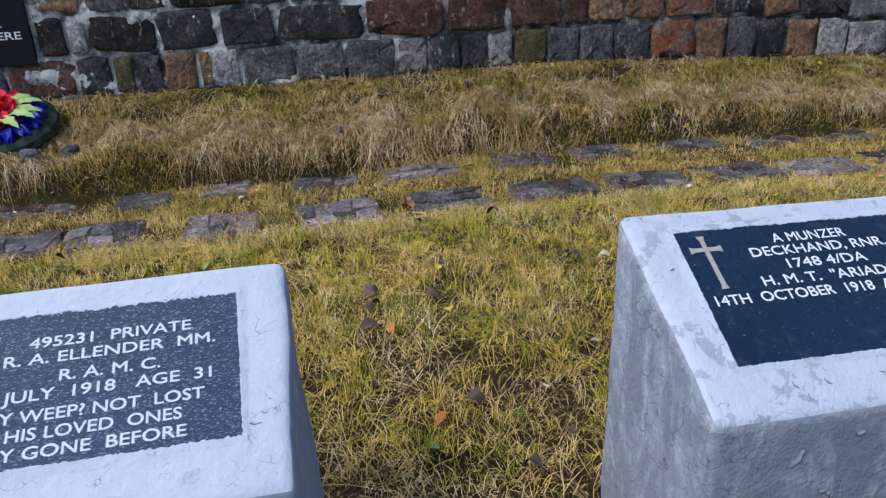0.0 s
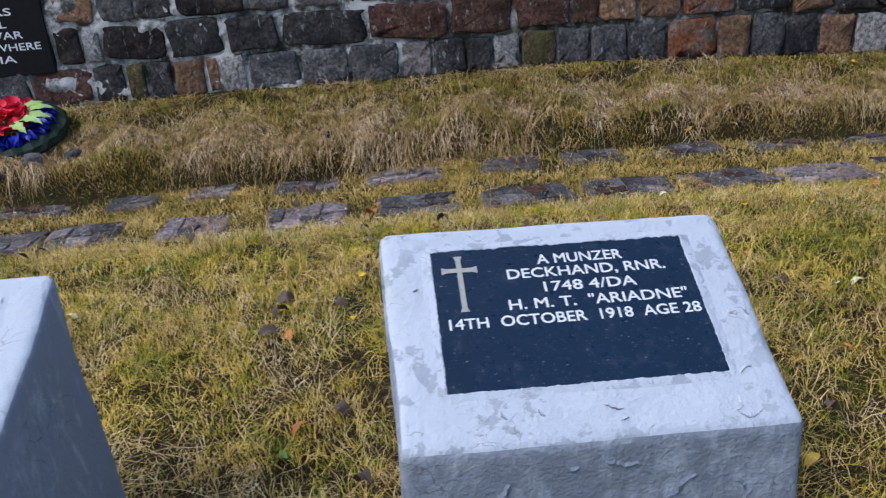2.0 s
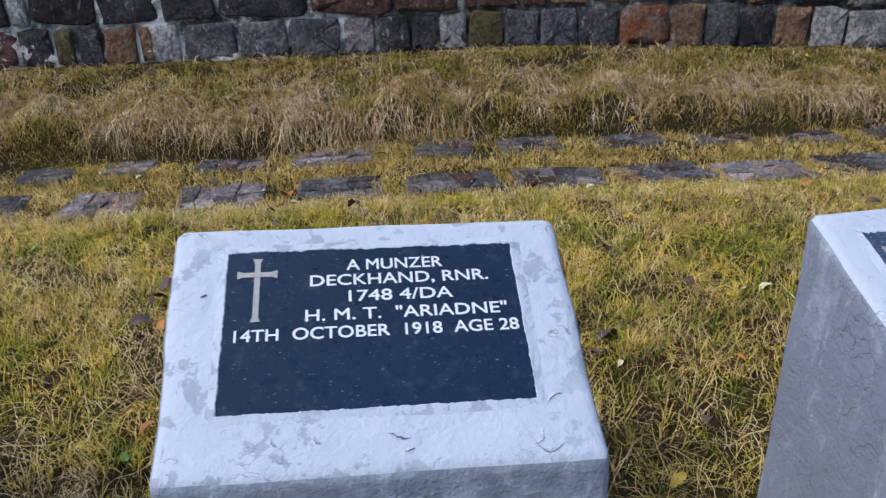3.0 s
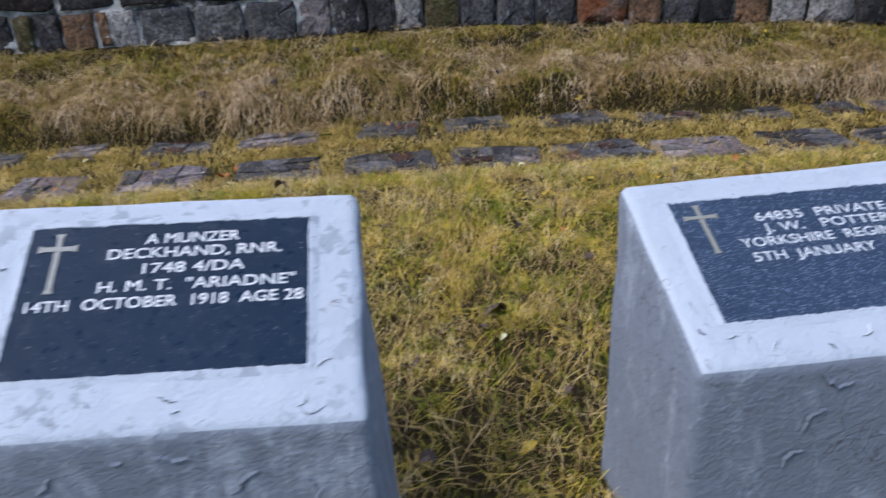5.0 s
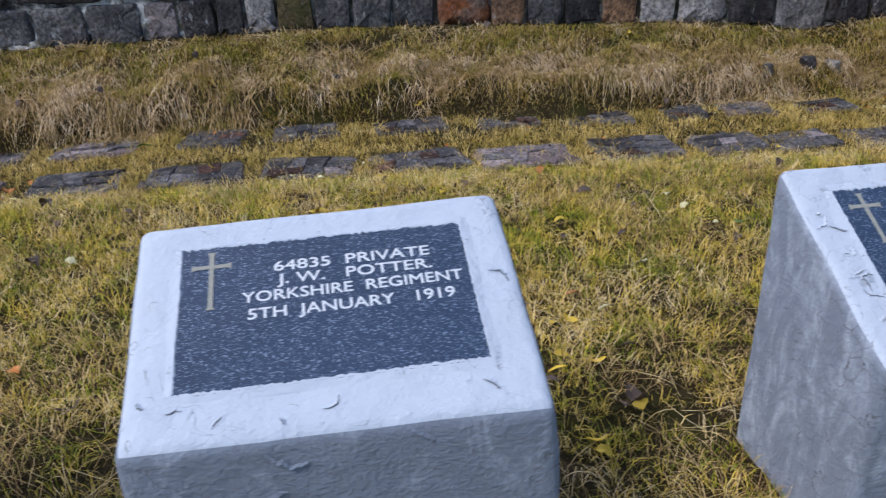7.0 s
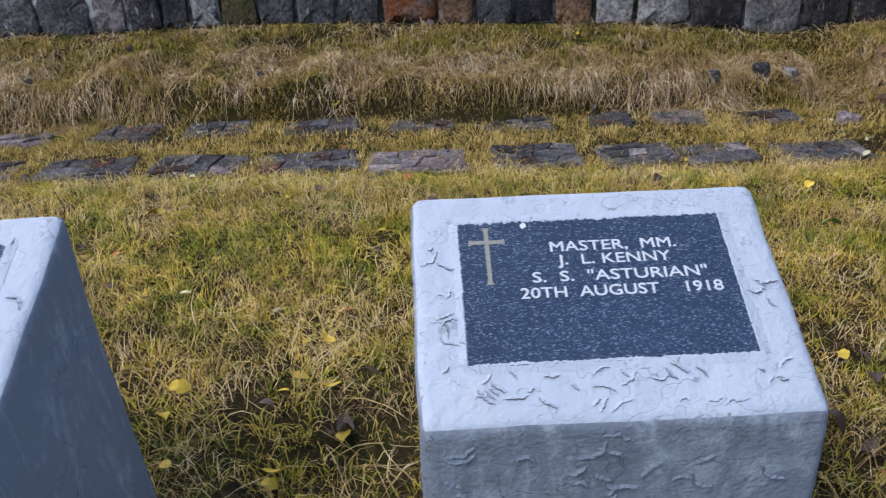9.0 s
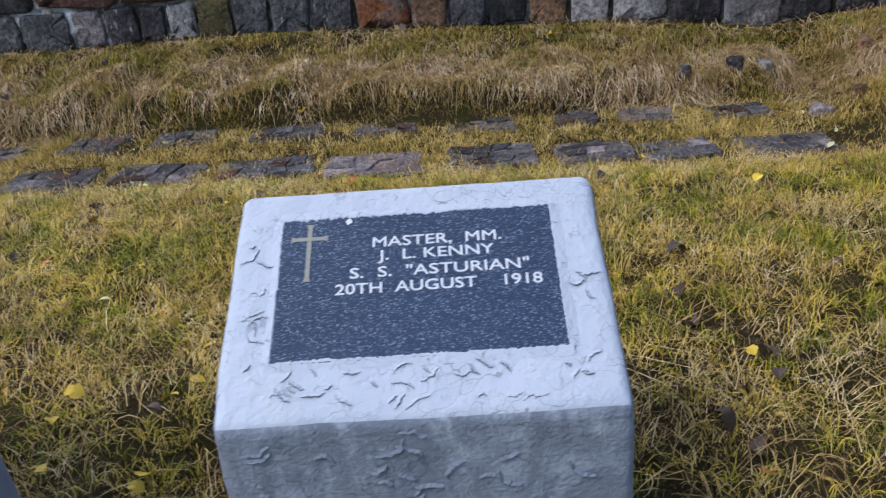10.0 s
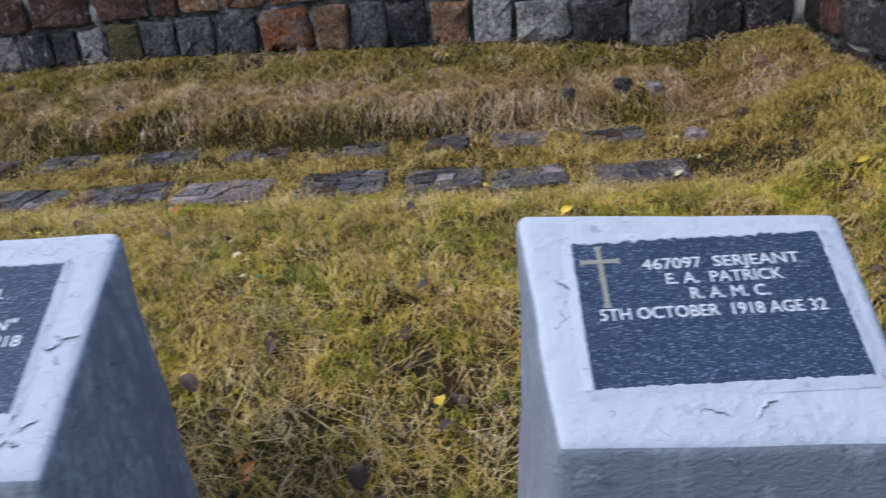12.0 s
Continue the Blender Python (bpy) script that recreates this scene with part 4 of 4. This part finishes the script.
# ---------------------------------------------------------------- grass
def blades(name, xy, length, width, lean, heading, material, label, category, lift=0.0, droop=0.5):
    """Many tapering, bent blades in one mesh. lean: how far the tip leans over, as a share of the length; heading: the way it leans."""
    n = len(xy)
    x, y = xy[:, 0], xy[:, 1]
    z = height(x, y) - 0.004 + lift
    base = np.stack([x, y, z], 1)
    d = np.stack([np.cos(heading), np.sin(heading), np.zeros(n)], 1)
    turn = heading + np.pi / 2 + np.random.RandomState(9).uniform(-0.9, 0.9, n)
    s = np.stack([np.cos(turn), np.sin(turn), np.zeros(n)], 1) * (width / 2)[:, None]
    up = np.array([0, 0, 1.0])
    mid = base + d * (length * lean * 0.36)[:, None] + up * (length * np.sqrt(np.clip(1 - lean ** 2 * 0.5, 0.05, 1)) * 0.55)[:, None]
    tip = base + d * (length * lean)[:, None] + up * (length * (np.sqrt(np.clip(1 - lean ** 2, 0.0, 1)) - droop * lean ** 2 * 0.35))[:, None]
    co = np.stack([base - s, base + s, mid - s * 0.75, mid + s * 0.75, tip], 1).reshape(-1, 3)
    k = np.arange(n) * 5
    tri = np.stack([np.stack([k, k + 1, k + 3], 1), np.stack([k, k + 3, k + 2], 1), np.stack([k + 2, k + 3, k + 4], 1)], 1).reshape(-1)
    me_ = bpy.data.meshes.new(name)
    me_.vertices.add(len(co))
    me_.vertices.foreach_set("co", co.ravel())
    me_.loops.add(len(tri))
    me_.loops.foreach_set("vertex_index", tri.astype(np.int32))
    me_.polygons.add(len(tri) // 3)
    me_.polygons.foreach_set("loop_start", np.arange(0, len(tri), 3, dtype=np.int32))
    me_.update(calc_edges=True)
    me_.materials.append(material)
    return tagged(new(name, me_), label, category, kind="stuff")


def scatter(n, x0, x1, y0, y1, seed, clump=0.0, scale=9.0):
    r = np.random.RandomState(seed)
    p = np.stack([r.uniform(x0, x1, n), r.uniform(y0, y1, n)], 1)
    keep = np.ones(n, bool)
    if clump:
        keep &= r.uniform(0, 1, n) < np.clip(1 - clump + clump * 1.6 * (0.5 + wave_noise(p[:, 0], p[:, 1], seed + 1, scale)), 0.03, 1)
    for cx, w, yf, yr in FOOT:
        keep &= ~((np.abs(p[:, 0] - cx) < w / 2 - 0.002) & (p[:, 1] > yf) & (p[:, 1] < yr))
    return p[keep], r


def off_slabs(p, r, share=0.05):
    keep = np.ones(len(p), bool)
    creep = 0.012 + 0.06 * wave_noise(p[:, 0], p[:, 1], 71, 16.0)
    for a, b, c, d, _ in SLABS:
        over = creep + ((0.055 if a > 1.2 else 0.03) if c > 2.6 else 0.018)
        inside = (p[:, 0] > a + over) & (p[:, 0] < b - over) & (p[:, 1] > c - 0.03 + over) & (p[:, 1] < d - over)
        keep &= ~inside | (r.uniform(0, 1, len(p)) < share)
    return p[keep]


def flow(p, r, seed, spread):
    return 2.6 * wave_noise(p[:, 0], p[:, 1], seed, 6.0) * math.pi + r.uniform(-spread, spread, len(p))


def tufts(n, per, radius, x0, x1, y0, y1, seed, clump=0.5, scale=6.0):
    """Blades gathered in tufts: places, the way each leans (away from its tuft's middle) and a size that its tuft shares."""
    c, r = scatter(n, x0, x1, y0, y1, seed, clump, scale)
    size = r.uniform(0.55, 1.35, len(c))
    lean_way = r.uniform(-math.pi, math.pi, len(c))
    k = np.repeat(np.arange(len(c)), per)
    off = r.normal(0, radius, (len(k), 2)) * size[k][:, None]
    p = c[k] + off
    out = np.arctan2(off[:, 1] + 0.8 * radius * np.sin(lean_way[k]), off[:, 0] + 0.8 * radius * np.cos(lean_way[k])) + r.uniform(-0.7, 0.7, len(k))
    keep = (p[:, 0] > x0) & (p[:, 0] < x1) & (p[:, 1] > y0) & (p[:, 1] < y1) & ~((p[:, 1] > WALL_Y - 0.01) | (p[:, 0] > CORNER_X - 0.01))
    for cx, w, yf, yr in FOOT:
        keep &= ~((np.abs(p[:, 0] - cx) < w / 2 - 0.002) & (p[:, 1] > yf) & (p[:, 1] < yr))
    return p[keep], out[keep], size[k][keep], r


def strands(name, xy, length, width, heading, curl, rise, material, label, category):
    """Long limp blades that rise a little, bend and then lie down over the ground, in one mesh."""
    n, steps = len(xy), 5
    r_ = np.random.RandomState(19)
    lie = r_.uniform(0.004, 0.040, n)
    x, y = xy[:, 0].copy(), xy[:, 1].copy()
    z0 = height(x, y)
    rows_ = []
    for k in range(steps):
        t = k / (steps - 1)
        if k:
            x = x + np.cos(heading + curl * t) * length / (steps - 1)
            y = y + np.sin(heading + curl * t) * length / (steps - 1)
        z = np.maximum(height(x, y) + lie * min(1.0, 3 * t), z0 + rise * length * 4 * t * (0.62 - t) - 0.1 * length * t)
        side = heading + curl * t + math.pi / 2
        s_ = np.stack([np.cos(side), np.sin(side), 0.3 * np.sin(7 * heading)], 1) * (width * (1 - 0.85 * t ** 2) / 2)[:, None]
        c = np.stack([x, y, z], 1)
        rows_ += [c - s_, c + s_]
    co = np.stack(rows_, 1).reshape(-1, 3)
    k = np.arange(n)[:, None] * (2 * steps)
    j = np.arange(steps - 1)[None, :] * 2
    q = (k + j)[..., None] + np.array([0, 1, 3, 0, 3, 2])
    tri = q.reshape(-1)
    me_ = bpy.data.meshes.new(name)
    me_.vertices.add(len(co))
    me_.vertices.foreach_set("co", co.ravel())
    me_.loops.add(len(tri))
    me_.loops.foreach_set("vertex_index", tri.astype(np.int32))
    me_.polygons.add(len(tri) // 3)
    me_.polygons.foreach_set("loop_start", np.arange(0, len(tri), 3, dtype=np.int32))
    me_.update(calc_edges=True)
    me_.materials.append(material)
    return tagged(new(name, me_), label, category, kind="stuff")


def worn(p, way, size, r):
    """Thin and shorten the turf on the trodden, mossy ground along the markers."""
    full = smoothstep(-0.05, 1.3, p[:, 1] + 0.22 * wave_noise(p[:, 0], p[:, 1], 55, 5.0))
    keep = r.uniform(0, 1, len(p)) < 0.42 + 0.58 * full
    return p[keep], way[keep], (size * (0.62 + 0.38 * full))[keep]


p, way, size, r = tufts(4200, 26, 0.017, -2.3, 5.15, -0.45, 2.14, 11, 0.75, 13.0)
n = len(p)
p, way, size = worn(p, way, size, r)
n = len(p)
blades("lawn_grass", p, r.uniform(0.025, 0.075, n) * size, r.uniform(0.002, 0.0036, n), r.uniform(0.3, 0.98, n), way, GRASS, "olive and yellow autumn lawn grass", "grass")
p, way, size, r = tufts(6400, 20, 0.016, -2.3, 5.15, -0.45, 2.14, 18, 0.75, 13.0)
n = len(p)
p, way, size = worn(p, way, size, r)
n = len(p)
strands("bent_lawn_grass", p, r.uniform(0.035, 0.11, n) * size, r.uniform(0.0013, 0.0026, n), way, r.normal(0, 1.1, n), r.uniform(0.2, 1.3, n), GRASS, "limp olive and golden grass bent over in the lawn", "grass")
p, r = scatter(75000, -2.3, 5.15, -0.45, 1.5, 21)
n = len(p)
blades("ground_moss", p, r.uniform(0.010, 0.034, n), r.uniform(0.0016, 0.0030, n), r.uniform(0.5, 1.0, n), r.uniform(-math.pi, math.pi, n), MOSS, "brown-green moss and short dead growth under the lawn", "moss")
p, r = scatter(90000, -2.3, 5.15, -0.45, 2.14, 12, 0.98, 9.0)
p = p[r.uniform(0, 1, len(p)) < 0.7 + 0.3 * smoothstep(0.1, 0.8, p[:, 1])]
n = len(p)
blades("dead_grass", p, r.uniform(0.03, 0.10, n), r.uniform(0.0013, 0.0026, n), r.uniform(0.85, 1.0, n), flow(p, r, 43, 2.6), THATCH, "dry straw-coloured dead grass in the lawn", "grass", r.uniform(0.004, 0.028, n), 0.0)
p, r = scatter(9000, -2.3, 5.15, -0.45, 2.14, 16, 0.95, 7.0)
n = len(p)
strands("straw", p, r.uniform(0.08, 0.24, n), r.uniform(0.0016, 0.003, n), flow(p, r, 47, 1.2), r.normal(0, 0.9, n), r.uniform(0.05, 0.4, n), THATCH, "long bleached stalks lying in the lawn", "grass")
p, way, size, r = tufts(4800, 26, 0.024, -3.0, 5.1, 2.13, 3.0, 13, 0.45)
keep = off_slabs(np.concatenate([p, way[:, None], size[:, None]], 1), r, 0.13)
p, way, size = keep[:, :2], keep[:, 2], keep[:, 3]
n = len(p)
blades("path_grass", p, r.uniform(0.026, 0.072, n) * size, r.uniform(0.0018, 0.0034, n), r.uniform(0.55, 1.0, n), way, PATH_TURF, "golden turf growing between the path stones", "grass")
p, way, size, r = tufts(4800, 28, 0.024, -3.2, 5.16, 2.94, 3.87, 14, 0.75, 9.0)
n = len(p)
blades("bank_grass", p, r.uniform(0.03, 0.085, n) * size * np.clip((3.98 - p[:, 1]) / 0.3, 0.4, 1.0), r.uniform(0.002, 0.004, n), r.uniform(0.5, 1.0, n), way, BANK_GREEN, "yellow-green grass on the bank below the wall", "grass")
p, way, size, r = tufts(2300, 22, 0.018, -3.2, 5.16, 2.95, 3.42, 15, 0.85, 8.0)
n = len(p)
tuft_way = -math.pi / 2 + 2.7 * wave_noise(p[:, 0], p[:, 1], 46, 15.0) + r.normal(0, 0.35, n)
strands("dry_bank_grass", p, r.uniform(0.05, 0.17, n) * size, r.uniform(0.0018, 0.0038, n), np.where(r.uniform(0, 1, n) < 0.38, way, tuft_way), r.normal(0, 1.5, n), r.uniform(0.1, 0.7, n), BANK_DRY,
        "long bleached grass matted and hanging over the bank", "grass")
p, r = scatter(15000, -3.2, 5.16, 3.05, 3.85, 17, 0.95, 8.0)
n = len(p)
strands("bank_straw", p, r.uniform(0.06, 0.2, n), r.uniform(0.002, 0.004, n), r.uniform(-math.pi, math.pi, n), r.normal(0, 0.9, n), r.uniform(0.05, 0.35, n), BANK_DRY, "tangled dead stalks lying on the bank", "grass")


p1, r = scatter(42000, -5.0, 5.1, -4.0, -0.43, 61, 0.4, 5.0)
p2, r2 = scatter(16000, -5.0, -2.28, -0.45, 2.9, 62, 0.4, 5.0)
p = np.concatenate([p1, p2])
n = len(p)
r = np.random.RandomState(63)
blades("outer_grass", p, r.uniform(0.04, 0.10, n), r.uniform(0.004, 0.008, n), r.uniform(0.3, 1.0, n), flow(p, r, 64, 2.0), GRASS, "autumn grass beyond the row of markers", "grass")


# ---------------------------------------------------------------- pieces of the path and the walls
for k, slab_ in enumerate(SLABS):
    paving_stone(*slab_, 100 + k)

low_x = (-2.75, -2.4, -2.11, -1.735, -1.535, -1.405, -1.245, -1.045, -0.955, -0.79, -0.453, -0.144, 0.182, 0.389, 0.605, 0.786, 0.971, 1.2, 1.431, 1.678, 1.96, 2.297, 2.535, 2.76, 3.02, 3.27,
         3.52, 3.873, 4.2, 4.56, 4.86, 5.15)
low_code = "ggbdmdnnlgggpddlmgggrngdnlldldd"
for k, code in enumerate(low_code):
    xm = (low_x[k] + low_x[k + 1]) / 2
    lay(low_x[k], low_x[k + 1], float(height(xm, WALL_Y)) - 0.015, course_top(xm), code, 300 + k)
mid_x = (-1.92, -1.75, -1.64, -1.25, -0.9, -0.56, 0.0, 0.51, 0.93, 1.31, 1.485, 1.76, 2.05, 2.42, 2.8, 3.1, 3.5, 3.85, 4.3, 4.7, 5.15)
mid_code = "kwkdddbbbbnnrdndlgbd"
for k, code in enumerate(mid_code):
    xm = (mid_x[k] + mid_x[k + 1]) / 2
    lay(mid_x[k], mid_x[k + 1], course_top(xm), 0.835, code, 400 + k)
rng = random.Random(8)
z = 0.835
k = 500
for h in (0.24, 0.20):
    x = -1.9
    while x < CORNER_X - 0.15:
        w = min(rng.uniform(0.2, 0.5), CORNER_X - x)
        lay(x, x + w, z, z + h, rng.choice("ggddbbnlk"), k)
        x, k = x + w, k + 1
    z += h
z = -0.02
for h in (0.24, 0.23, 0.22, 0.24, 0.22, 0.15):
    y = WALL_Y - 0.02
    while y > 0.0:
        w = rng.uniform(0.22, 0.42)
        lay(y - w, y, z, z + h, rng.choice("dbkbddkb"), k, wall_side, True)
        y, k = y - w, k + 1
    z += h
x = -2.75
while x > -4.5:
    w = rng.uniform(0.25, 0.42)
    lay(x - w, x, 0.33, 0.60, rng.choice("gdbn"), k)
    x, k = x - w, k + 1
